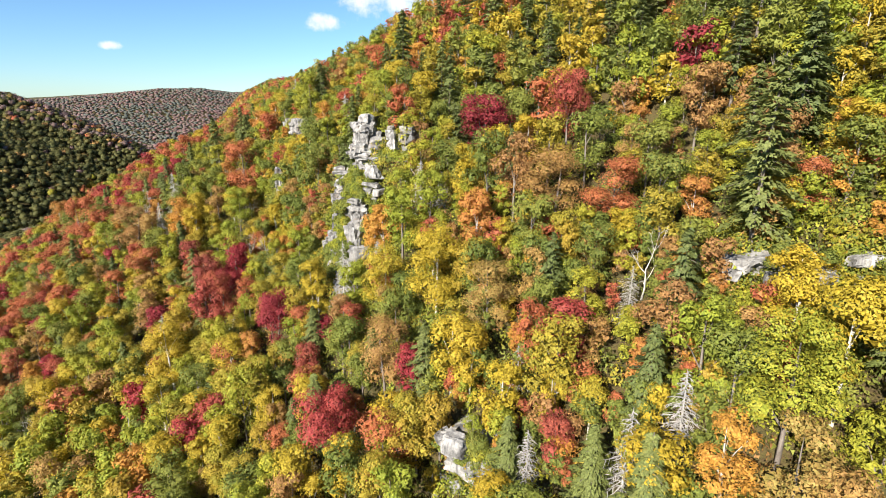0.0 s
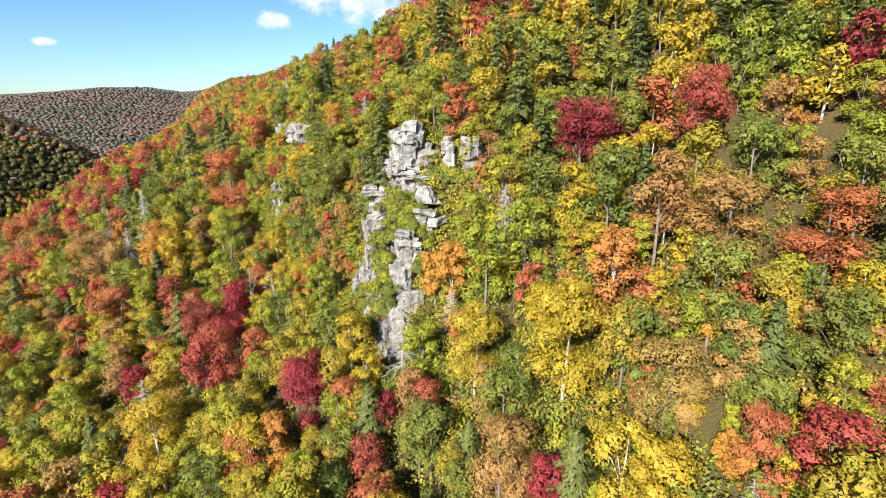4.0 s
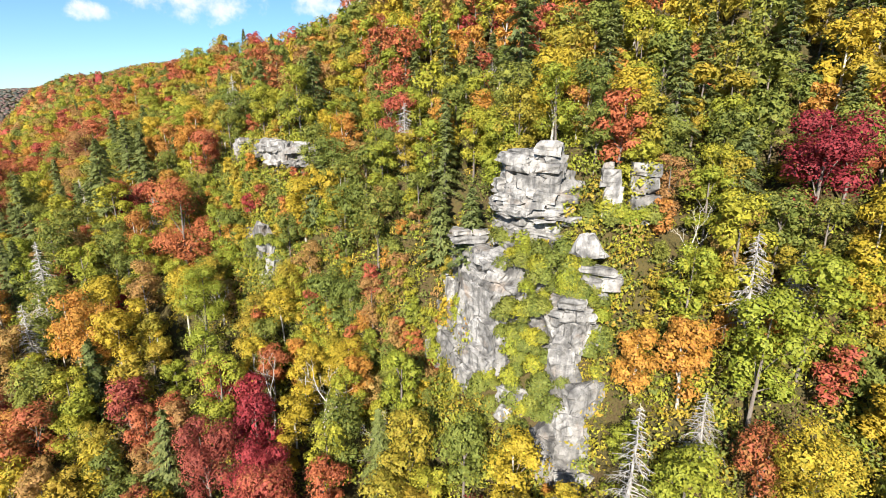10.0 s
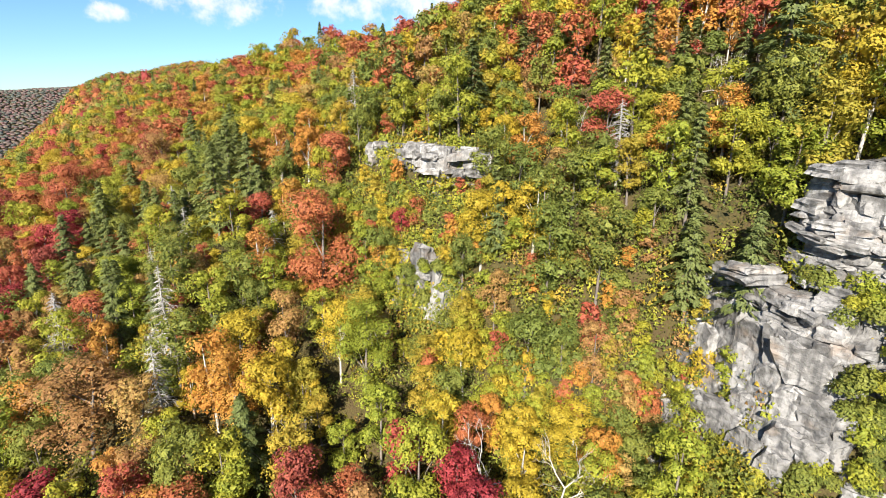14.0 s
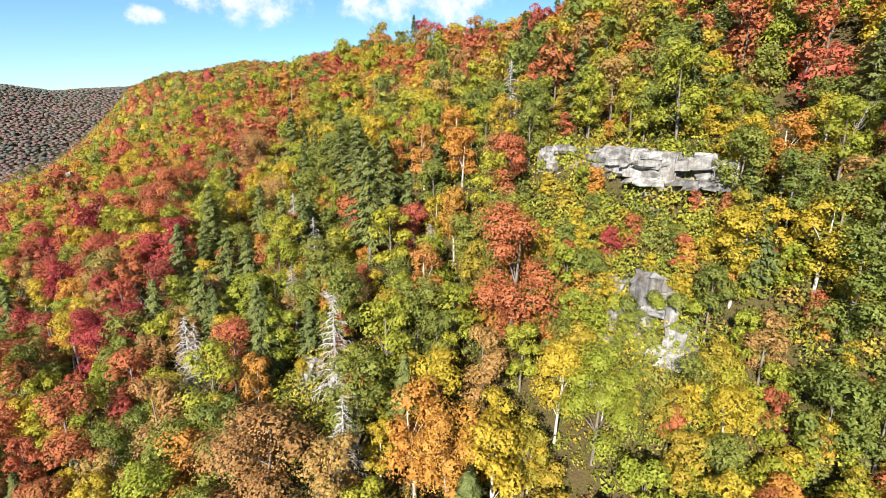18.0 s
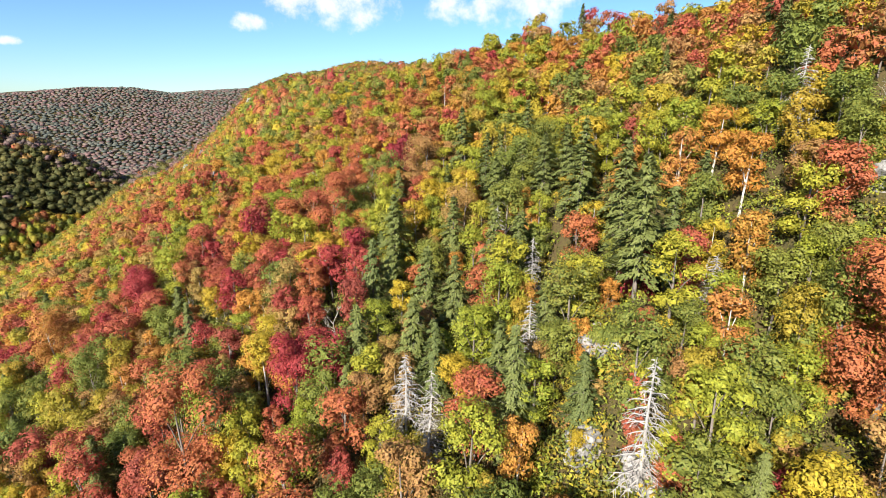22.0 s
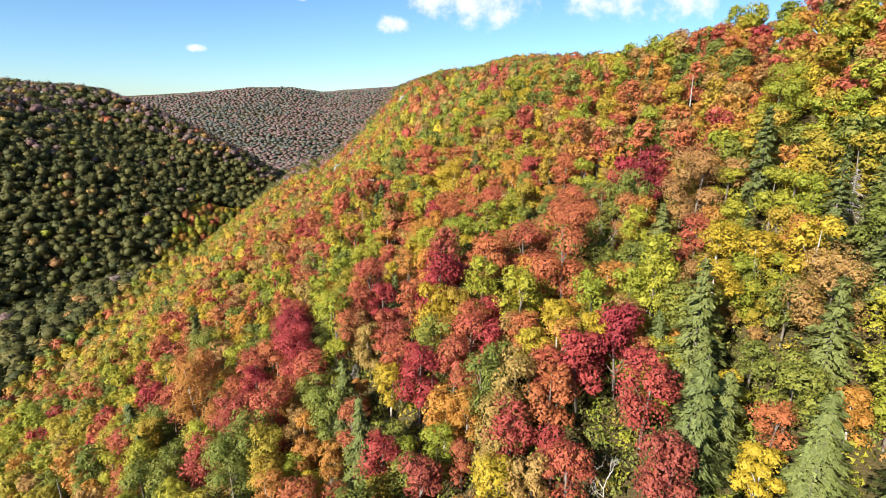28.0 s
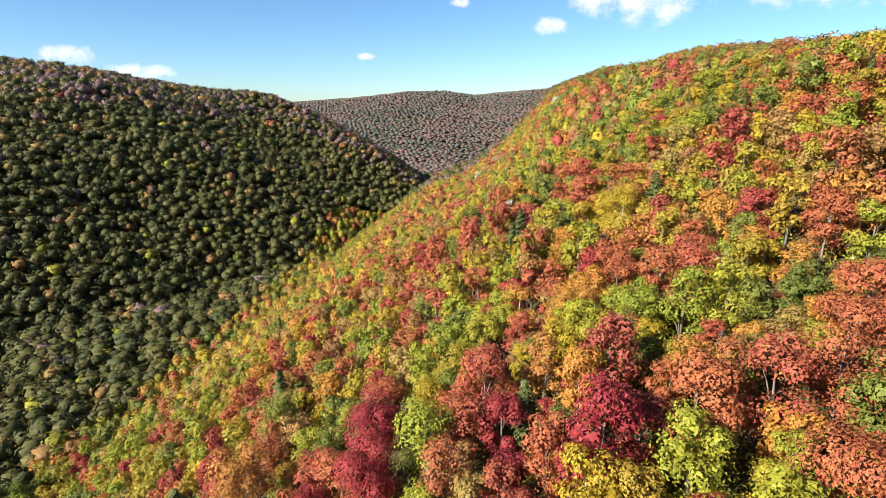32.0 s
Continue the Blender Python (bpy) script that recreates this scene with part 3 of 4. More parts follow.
def scatter():
    step = 4.7
    for iy in range(int(780 / step)):
        y0 = -20 + iy * step
        b = float(bend(y0))
        x1 = -150 + b + (iy % 2) * step / 2
        while x1 < b + 180:
            x1 += step / min(1.75, 0.25 + 0.75 * steepness(x1, y0)) if -40 < x1 < 110 and y0 < 350 else step
            x = x1 + rng.uniform(-1.9, 1.9)
            y = y0 + rng.uniform(-2.0, 2.0)
            if y < -12 or x < (-25 - 0.05 * y if y < 262 else -38 - 0.6 * (y - 262)) or x - float(bend(y)) > (128 if y < 350 else 165) or not room_for(x, y, 1.5):
                continue
            if bare_rock(x, y):
                if not (43 < x < 58 and 97 < y < 122 or x > 57 and 161 < y < 190) and rng.random() < 0.6:
                    settle(KINDS[rng.choice((2, 3, 4, 5, 6, 4))], x, y, rng.uniform(0.30, 0.46))
                continue
            kind = KINDS[rng.choice(11, p=np.array(MIX[zone(x, y)]) / sum(MIX[zone(x, y)]))]
            settle(kind, x, y, rng.uniform(0.68, 1.12), rng.uniform(0.86, 1.08))


# marked trees: x, y, size
MARKED = []
MARKED += [("red_maple", *p) for p in (
    (38.8, 33.3, 0.73), (24.1, 64.1, 1.49),
    (28.9, 85.3, 0.85), (32.7, 107.0, 0.57), (29.5, 109.0, 1.05), (26.2, 135.0, 1.26), (33.1, 146.2, 0.97),
    (32.3, 153.8, 1.05), (22.6, 162.6, 1.05), (54.4, 173.1, 0.50), (-16.9, 181.3, 1.05), (33.4, 186.9, 0.50), (12.6, 248.3, 1.51),
    (32.5, 259.3, 1.01), (23.2, 263.4, 0.63), (128.8, 264.1, 1.05), (31.7, 268.8, 1.05),
    (138.2, 282.3, 1.05), (17.8, 287.4, 1.05), (32.8, 291.0, 0.77),
)]
MARKED += [("red_maple", *p) for p in (
    (-28.6, 302.4, 1.05), (33.9, 302.8, 1.05), (21.6, 306.6, 0.80), (-12.3, 311.0, 1.05), (23.2, 315.3, 1.05),
    (-5.9, 316.0, 1.34), (29.4, 316.2, 0.50), (133.4, 328.4, 1.05), (8.3, 331.2, 1.49), (10.4, 344.1, 1.05), (-32.6, 347.0, 1.05),
    (36.2, 348.3, 1.02), (13.5, 372.0, 1.05), (-55.1, 395.9, 1.05), (-52.9, 411.3, 1.05), (-30.2, 442.7, 1.05), (149.8, 461.3, 1.05),
    (144.0, 462.0, 1.05), (153.7, 471.9, 1.05),
)]
MARKED += [("sugar_maple", *p) for p in (
    (75.1, 26.4, 0.63), (29.0, 126.1, 0.94), (116.5, 141.8, 1.05), (84.7, 157.2, 1.11),
    (114.5, 159.0, 1.05), (87.6, 166.4, 1.05), (-23.5, 170.5, 1.05),
    (-23.6, 201.4, 1.05), (36.2, 203.9, 0.57), (49.4, 205.8, 1.05), (51.2, 223.4, 1.05), (2.6, 230.8, 1.22),
    (-13.2, 242.1, 1.05), (115.4, 242.6, 1.05), (16.2, 271.6, 0.61), (77.8, 294.2, 1.04), (51.2, 297.5, 1.43),
    (37.5, 299.1, 1.21), (59.5, 303.7, 1.05), (45.0, 304.0, 0.92), (-1.3, 306.0, 1.15), (81.3, 306.7, 1.05), (49.9, 312.9, 0.76),
)]
MARKED += [("sugar_maple", *p) for p in (
    (72.3, 320.4, 1.05), (53.9, 321.9, 1.05), (2.9, 323.2, 1.05), (18.7, 324.1, 1.00), (-0.6, 329.8, 1.05), (53.2, 330.1, 1.05),
    (-17.1, 340.5, 1.05), (-9.2, 349.0, 1.05), (116.7, 361.2, 1.05), (-14.1, 395.1, 1.05), (68.5, 401.3, 1.05), (182.5, 408.9, 1.05),
)]
MARKED += [("oak_tree", *p) for p in (
    (52.1, 20.4, 0.88), (50.4, 29.0, 0.88), (105.3, 35.6, 1.51), (86.6, 39.7, 0.90), (83.0, 46.8, 1.03),
    (34.7, 65.9, 1.31), (50.8, 132.9, 0.74), (50.7, 137.1, 0.75), (8.6, 154.0, 1.05), (35.2, 180.4, 0.97),
    (15.5, 186.9, 1.05), (9.5, 216.3, 1.13), (16.1, 234.0, 0.82), (28.4, 236.1, 0.89), (53.9, 253.0, 1.30), (67.4, 281.7, 1.59),
    (31.7, 332.9, 0.67), (39.7, 374.0, 0.99), (1.5, 382.3, 1.05), (12.0, 411.7, 1.05), (-47.0, 415.9, 1.05),
)]
MARKED += [("sassafras", *p) for p in (
    (43.0, 17.2, 0.89), (52.2, 65.4, 1.20), (48.5, 94.8, 0.97), (84.0, 117.3, 0.89),
    (24.4, 177.5, 1.46), (60.3, 203.5, 1.15), (60.4, 212.6, 1.05),
    (45.7, 214.2, 0.67), (61.6, 222.2, 1.05), (39.5, 331.7, 1.23), (88.8, 332.5, 1.05),
    (-13.7, 349.5, 1.05), (49.3, 355.3, 1.26), (-75.1, 486.7, 1.05),
)]
MARKED += [("yellow_birch", *p) for p in (
    (42.8, 32.1, 0.59), (39.2, 49.8, 1.00), (39.4, 54.3, 1.04), (44.3, 65.4, 1.51), (58.1, 75.0, 1.01),
    (41.3, 77.4, 1.29), (36.0, 97.1, 0.96), (6.0, 115.4, 1.05), (9.8, 125.2, 1.74), (38.6, 140.8, 0.99),
    (29.1, 183.4, 1.01), (32.4, 246.3, 0.87), (42.0, 255.9, 0.56), (59.7, 258.4, 1.12), (0.6, 286.3, 0.89), (15.0, 292.2, 0.81),
    (64.3, 360.3, 1.39), (74.0, 427.5, 1.05),
)]
MARKED += [("beech_tree", *p) for p in (
    (101.4, 48.3, 1.70), (96.9, 56.2, 1.86), (69.8, 57.8, 1.07), (59.5, 71.2, 1.05), (54.4, 138.9, 1.05), (48.4, 145.7, 1.14),
    (54.3, 241.8, 1.22), (69.3, 244.5, 1.25), (110.5, 252.0, 1.05), (82.7, 267.3, 1.05), (3.0, 273.6, 1.05), (6.3, 297.0, 1.08),
    (-8.6, 301.3, 1.50), (-4.2, 306.0, 1.05), (113.2, 307.7, 1.05), (-22.6, 318.5, 1.05), (118.5, 327.7, 1.05), (-8.5, 353.9, 1.46),
)]
MARKED += [("tulip_tree", *p) for p in (
    (47.2, 14.8, 1.33), (48.6, 83.1, 1.15), (52.8, 91.0, 0.96), (42.1, 124.2, 1.04), (38.4, 166.6, 1.32),
    (40.2, 189.1, 0.83), (30.6, 193.2, 1.12), (46.5, 198.7, 0.87), (49.6, 274.3, 1.05),
    (92.9, 284.9, 1.46), (41.0, 292.6, 0.67), (14.2, 317.4, 1.16), (45.1, 326.6, 0.82), (26.7, 338.0, 0.95), (22.6, 341.3, 1.11),
    (18.2, 344.9, 1.03), (92.3, 346.3, 0.99), (26.3, 353.0, 1.05), (-72.3, 509.0, 1.05),
)]
MARKED += [("hemlock", *p) for p in (
    (45.5, 27.2, 0.81), (38.5, 27.8, 0.81), (69.2, 29.7, 1.38), (55.4, 30.6, 0.95), (85.5, 33.3, 1.53), (35.9, 37.8, 0.79),
    (90.2, 87.3, 0.97), (106.1, 105.7, 1.05), (76.8, 110.4, 1.05), (74.2, 117.4, 0.70), (101.1, 120.2, 1.44), (56.5, 121.7, 1.13),
    (73.6, 124.0, 1.53), (58.0, 128.5, 1.11), (105.7, 134.7, 1.05), (80.6, 137.8, 1.05), (79.7, 143.0, 1.05), (113.2, 149.7, 1.05),
    (83.1, 201.2, 0.65), (42.3, 208.8, 1.40), (53.6, 214.1, 0.86), (106.7, 218.4, 1.03), (57.1, 219.8, 1.28), (57.3, 228.1, 1.21),
    (24.9, 228.7, 0.89), (45.7, 231.3, 1.05), (43.1, 235.0, 1.03), (36.7, 237.0, 1.01), (63.3, 240.5, 1.05), (21.0, 242.7, 1.08),
)]
MARKED += [("hemlock", *p) for p in (
    (35.8, 243.6, 1.05), (118.7, 245.3, 1.05), (47.5, 249.5, 1.05), (60.7, 250.9, 1.05), (76.1, 276.4, 1.05), (58.1, 280.2, 1.05),
    (8.8, 296.3, 1.05), (27.0, 317.6, 0.63),
)]
MARKED += [("dead_hemlock", *p) for p in (
    (44.9, 22.7, 0.82), (40.3, 25.4, 0.94), (37.0, 35.7, 0.69), (53.5, 35.8, 0.60), (42.9, 43.9, 0.61), (56.4, 80.9, 0.70),
    (19.1, 188.8, 1.05), (25.4, 197.6, 1.1), (34.1, 219.0, 0.94), (17.5, 221.4, 0.99), (45.7, 228.2, 0.87), (19.6, 228.8, 1.05),
)]
MARKED += [("bare_tree", *p) for p in (
    (75.7, 50.0, 0.61), (37.6, 125.6, 0.59), (83.3, 132.2, 0.52), (34.7, 144.3, 1.05), (71.1, 149.4, 0.73), (42.5, 167.5, 0.71),
    (40.7, 173.9, 0.50), (78.7, 191.2, 0.67), (24.8, 256.7, 0.63), (48.0, 264.1, 0.71),
)]
# trees that stand out singly: kind, x, y, size, height against width
LANDMARKS = (
    ("red_maple", 76.0, 67.8, 1.32, 1.15), ("red_maple", 66.3, 80.7, 1.63, 0.91), ("sugar_maple", 64.2, 47.0, 1.32, 0.79),
    ("oak_tree", 61.8, 56.7, 1.58, 0.72), ("yellow_birch", 55.7, 69.4, 1.05, 0.72), ("yellow_birch", 48.0, 71.6, 1.2, 0.72),
    ("oak_tree", 45.6, 53.8, 1.32, 0.86), ("red_maple", 46.7, 40.0, 1.18, 0.8), ("sugar_maple", 45.1, 183.0, 1.89, 0.99),
    ("red_maple", 30.2, 141.4, 0.95, 1.15), ("red_maple", 29.1, 103.9, 1.32, 1.13), ("red_maple", 20.2, 129.3, 1.21, 1.15),
    ("sugar_maple", 23.3, 129.6, 1.32, 1.15), ("red_maple", 23.3, 143.1, 1.37, 1.15), ("red_maple", 6.3, 318.5, 1.37, 1.15),
    ("red_maple", 25.3, 250.8, 0.97, 1.15), ("red_maple", 17.5, 249.2, 0.84, 1.15), ("sugar_maple", -3.7, 251.1, 1.84, 1.15),
    ("tulip_tree", 14.7, 211.7, 1.11, 0.99), ("sassafras", 20.2, 209.2, 0.89, 1.15), ("sassafras", 34.9, 211.6, 0.63, 1.15),
    ("oak_tree", 33.1, 201.7, 0.71, 0.8), ("tulip_tree", 45.5, 270.3, 0.95, 1.15), ("sassafras", 31.6, 312.5, 1.05, 1.15),
    ("sassafras", 52.6, 199.1, 1.05, 1.15), ("red_maple", 27.9, 300.4, 1.18, 1.15), ("red_maple", 20.0, 300.8, 0.87, 1.15),
    ("red_maple", 35.9, 312.9, 1.05, 1.15), ("red_maple", 27.5, 283.0, 0.89, 1.15), ("yellow_birch", 24.8, 296.6, 1.05, 1.15),
    ("sassafras", -12.0, 331.3, 1.71, 1.15), ("yellow_birch", 65.7, 367.2, 1.58, 0.72), ("red_maple", 72.3, 296.1, 1.0, 1.15),
    ("sugar_maple", 43.3, 286.0, 1.58, 1.15), ("sassafras", 23.5, 181.8, 1.21, 1.06), ("oak_tree", 11.6, 195.3, 1.97, 0.72),
    ("yellow_birch", 44.0, 136.8, 1.32, 0.72), ("sugar_maple", 76.5, 154.1, 1.05, 0.91), ("beech_tree", -23.0, 295.4, 1.05, 1.15),
    ("hemlock", 7.4, 284.1, 0.84, 1.15), ("hemlock", 84.8, 208.5, 0.71, 1.15), ("hemlock", 78.1, 198.7, 0.63, 1.15),
    ("red_maple", 167.2, 495.5, 1.32, 0.72),
)
for kind, x, y, size, tall in LANDMARKS:
    PLACED.append((x, y, 2.4 * size))
    settle(kind, x, y, size, tall, True)
for kind, x, y, size in MARKED:
    PLACED.append((x, y, 2.2 * size))
    settle(kind, x, y, size, 1.0, True)
scatter()
for x0, x1, y0, y1, gap in ((40, 58.5, 121, 160, 2.5), (50, 59, 121, 137, 2.4), (44, 59, 156, 192, 2.4), (50, 61, 60, 97, 3.0), (64, 92, 8, 34, 3.0), (66, 86, 160, 192, 3.2), (26, 40, 186, 206, 3.0), (37, 63, 18, 60, 2.6), (38, 64, 258, 292, 3.0)):
    for _ in range(int((x1 - x0) * (y1 - y0) / gap ** 2)):
        x, y = rng.uniform(x0, x1), rng.uniform(y0, y1)
        if 49 < x < 60 and 97 < y < 122 or 59 < x < 66 and 160 < y < 191 or 47 < x < 54 and 160 < y < 173 and rng.random() < 0.6 or 60 < x < 76 and 12 < y < 33 and rng.random() < 0.75:
            continue
        kind = KINDS[rng.choice((1, 2, 3, 4, 5, 6, 7, 5, 4))]
        groves.setdefault(("young", kind), []).append((x, y, float(ground_z(x, y)), rng.uniform(0, 6.28), rng.uniform(0.32, 0.62), rng.random()))


# ---- woods too many to count: joined, lighter trees ----
def ball(level):
    """A twenty-faced ball, split and rounded."""
    g = 1.618034
    v = [unit(np.array(p, float)) for p in ((-1, g, 0), (1, g, 0), (-1, -g, 0), (1, -g, 0), (0, -1, g), (0, 1, g), (0, -1, -g), (0, 1, -g), (g, 0, -1), (g, 0, 1), (-g, 0, -1), (-g, 0, 1))]
    f = [(0, 11, 5), (0, 5, 1), (0, 1, 7), (0, 7, 10), (0, 10, 11), (1, 5, 9), (5, 11, 4), (11, 10, 2), (10, 7, 6), (7, 1, 8),
         (3, 9, 4), (3, 4, 2), (3, 2, 6), (3, 6, 8), (3, 8, 9), (4, 9, 5), (2, 4, 11), (6, 2, 10), (8, 6, 7), (9, 8, 1)]
    for _ in range(level):
        mids, out = {}, []
        for a, b, c in f:
            m = []
            for p, q in ((a, b), (b, c), (c, a)):
                key = (min(p, q), max(p, q))
                if key not in mids:
                    mids[key] = len(v)
                    v.append(unit(v[p] + v[q]))
                m.append(mids[key])
            out += [(a, m[0], m[2]), (m[0], b, m[1]), (m[2], m[1], c), (m[0], m[1], m[2])]
        f = out
    return np.array(v), np.array(f)


def soft_crown(seed, level, sprays, blade, h=12.0, r=3.7, low=0.32):
    """A billowing crown for trees far off: leaf sprays lying on several rounded clumps round a ragged inner mass."""
    rng = np.random.default_rng(seed + 500)
    knobs = unit(rng.normal(size=(8, 3)) + [0, 0, 0.4])
    push = rng.uniform(0.35, 1.0, 8)

    def shell(d):
        swell = np.max((d @ knobs.T - 0.50).clip(0, 1) * push, axis=1)
        return (0.70 + 0.95 * swell)[:, None] * [r, r, 0.40 * h]

    d, f = ball(level)
    v = d * shell(d) * rng.uniform(0.66, 0.98, (len(d), 1)) + [0, 0, 0.58 * h]
    f, core = f[v[f].mean(axis=1)[:, 2] > low * h], d
    d = unit(rng.normal(size=(sprays, 3)) + [0, 0, 0.45])
    p = d * shell(d) * rng.uniform(0.84, 1.08, (sprays, 1)) + [0, 0, 0.58 * h]
    keep = p[:, 2] > low * 0.8 * h
    lie_of = unit(d[keep] + rng.normal(size=(int(keep.sum()), 3)) * 0.24)
    lv, lf = blades(p[keep], lie_of, blade, blade * 0.85, rng)
    flatten = np.array([0.4 * h, 0.4 * h, r])
    soft = np.concatenate([unit(core * flatten), np.repeat(unit(0.6 * unit(d[keep] * flatten) + 0.4 * lie_of), 3, axis=0)])
    return np.concatenate([v, lv]), np.concatenate([f, lf + len(v)]), soft


def low_conifer(seed, count, blade, h=15.0, r=3.0):
    rng = np.random.default_rng(seed)
    k = rng.random(count) ** 0.7
    a = rng.uniform(0, 6.28, count)
    out = np.stack([np.cos(a), np.sin(a), 0 * a], axis=1)
    p = out * (r * (1.03 - k) * rng.uniform(0.5, 1.1, count))[:, None] + np.stack([0 * k, 0 * k, h * (0.15 + 0.85 * k)], axis=1)
    return blades(p, out * 0.5 + [0, 0, 0.8] + rng.normal(size=p.shape) * 0.3, blade * 1.2, blade * 0.6, rng, out + [0, 0, -0.5])


def grove(name, label, rows, forms, material, flat=True):
    rows = np.asarray(rows, float)
    verts, faces, tones, ways, base = [], [], [], [], 0
    for f, (v, q, *n) in enumerate(forms):
        r = rows[f::len(forms)]
        if not len(r):
            continue
        c, s = np.cos(r[:, 3:4]), np.sin(r[:, 3:4])
        px = (v[None, :, 0] * c - v[None, :, 1] * s) * r[:, 4:5] + r[:, 0:1]
        py = (v[None, :, 0] * s + v[None, :, 1] * c) * r[:, 4:5] + r[:, 1:2]
        pz = v[None, :, 2] * r[:, 4:5] + r[:, 2:3]
        verts.append(np.stack([px, py, pz], axis=-1).reshape(-1, 3))
        faces.append((q[None] + (np.arange(len(r)) * len(v))[:, None, None]).reshape(-1, q.shape[1]) + base)
        tones.append(np.repeat(r[:, 5], len(v)))
        for w in n:
            ways.append(np.stack([w[None, :, 0] * c - w[None, :, 1] * s, w[None, :, 0] * s + w[None, :, 1] * c, w[None, :, 2] + 0 * c], axis=-1).reshape(-1, 3))
        base += len(r) * len(v)
    me = mesh_from(name, np.concatenate(verts), np.concatenate(faces), material, np.concatenate(tones), flat, np.concatenate(ways) if ways else None)
    return tagged(new(name, me), label, "woods", kind="stuff")


for (tier, kind), rows in groves.items():
    if tier == "close" and (kind, False) in CROWNS:
        grove(kind + "_woods", SPECIES[kind][0].replace("on the slope", "standing close together"), rows, CROWNS[kind, False], LEAF[SPECIES[kind][1]])
        grove(kind + "_trunks", "slender trunks of the trees in the woods", rows, [STEM], BARK, False)
        continue
    n, blade = (420, 0.72) if tier == "mid" else (110, 1.2)
    if tier in ("mid", "young") and (kind, True) in CROWNS:
        grove(kind + "_woods", SPECIES[kind][0].replace("on the slope", "in dense woods on the hillside" if tier == "mid" else "young and crowded on steep ground"), rows, CROWNS[kind, True], LEAF[SPECIES[kind][1]])
        continue
    if kind in ("dead_hemlock", "bare_tree"):
        tv, tf = conifer(990, 14, 2.7, 22, bare=True)[1] if kind == "dead_hemlock" else tube([[0, 0, -1], [0.1, 0.2, 6], [0.4, 0, 12]], [0.2, 0.15, 0.03])
        grove(kind + "_woods", "bare grey trunks among the woods", rows, [(tv, tf)], DEAD)
        continue
    forms = [low_conifer(s, n, blade) if kind == "hemlock" else soft_crown(s + 10 * KINDS.index(kind), 0, 105, 1.0) for s in (1, 2, 3, 4)]
    grove(kind + "_woods", SPECIES[kind][0].replace("on the slope", "in dense woods on the hillside"), rows, forms, LEAF_FAR[SPECIES[kind][1]])

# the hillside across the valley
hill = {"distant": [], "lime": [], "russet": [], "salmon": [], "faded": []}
hx, hy = np.meshgrid(np.arange(-560, 330, 5.3), np.arange(330, 1180, 5.3))
hx, hy = (hx + rng.uniform(-2.2, 2.2, hx.shape)).ravel(), (hy + rng.uniform(-2.2, 2.2, hy.shape)).ravel()
top, hz, u = canopy(hx, hy), ground_z(hx, hy), hx - bend(hy)
seen = ~((u > -146) & (hy < 758) | (u > 150) | (hy > 1005 + 0.3 * np.maximum(hx, -560) + 170 * (hx > -28)) | (hx < -0.75 * (hy - 230)))
crest = top > np.interp(hx, (-560, -320, -28, 100), (156, 140, 90, 30))
low_part = top < 40
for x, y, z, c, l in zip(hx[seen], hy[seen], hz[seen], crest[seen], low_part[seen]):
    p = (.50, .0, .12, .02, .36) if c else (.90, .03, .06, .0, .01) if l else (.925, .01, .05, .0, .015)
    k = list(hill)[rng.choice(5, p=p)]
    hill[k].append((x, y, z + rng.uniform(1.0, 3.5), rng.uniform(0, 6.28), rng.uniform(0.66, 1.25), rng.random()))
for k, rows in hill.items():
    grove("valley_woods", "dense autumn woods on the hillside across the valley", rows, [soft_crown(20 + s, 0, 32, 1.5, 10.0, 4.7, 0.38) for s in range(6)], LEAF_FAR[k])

# the far ridge, in leaf colours greyed for haze
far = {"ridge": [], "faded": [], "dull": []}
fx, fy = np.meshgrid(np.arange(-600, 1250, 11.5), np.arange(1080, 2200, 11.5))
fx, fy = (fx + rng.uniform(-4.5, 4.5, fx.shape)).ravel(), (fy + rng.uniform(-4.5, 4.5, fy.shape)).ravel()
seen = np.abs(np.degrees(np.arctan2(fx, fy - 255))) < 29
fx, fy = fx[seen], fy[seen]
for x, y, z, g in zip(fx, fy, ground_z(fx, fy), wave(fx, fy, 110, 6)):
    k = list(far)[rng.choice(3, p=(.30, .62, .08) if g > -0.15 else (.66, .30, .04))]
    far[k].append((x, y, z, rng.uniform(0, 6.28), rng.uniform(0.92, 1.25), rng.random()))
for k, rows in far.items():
    grove("far_woods", "woods of red and green on the far ridge, haze put into their colours", rows, [soft_crown(30 + s, 0, 2, 2.6, 9.0, 7.0, 0.3) for s in range(4)], LEAF_FAR[k], False)


# ---- undergrowth: low bushes between the trees ----
def bush(seed, count, blade, h=1.7, r=1.5):
    rng = np.random.default_rng(seed)
    d = unit(rng.normal(size=(count, 3)) * [1, 1, 0.8] + [0, 0, 0.6])
    p = d * np.array([r, r, h]) * rng.uniform(0.55, 1.08, (count, 1))
    p[:, 2] = np.abs(p[:, 2])
    lie_of = unit(d + rng.normal(size=p.shape) * 0.45)
    return *blades(p, lie_of, blade, blade * 0.8, rng), np.repeat(unit(0.55 * d + 0.45 * lie_of), 3, axis=0)


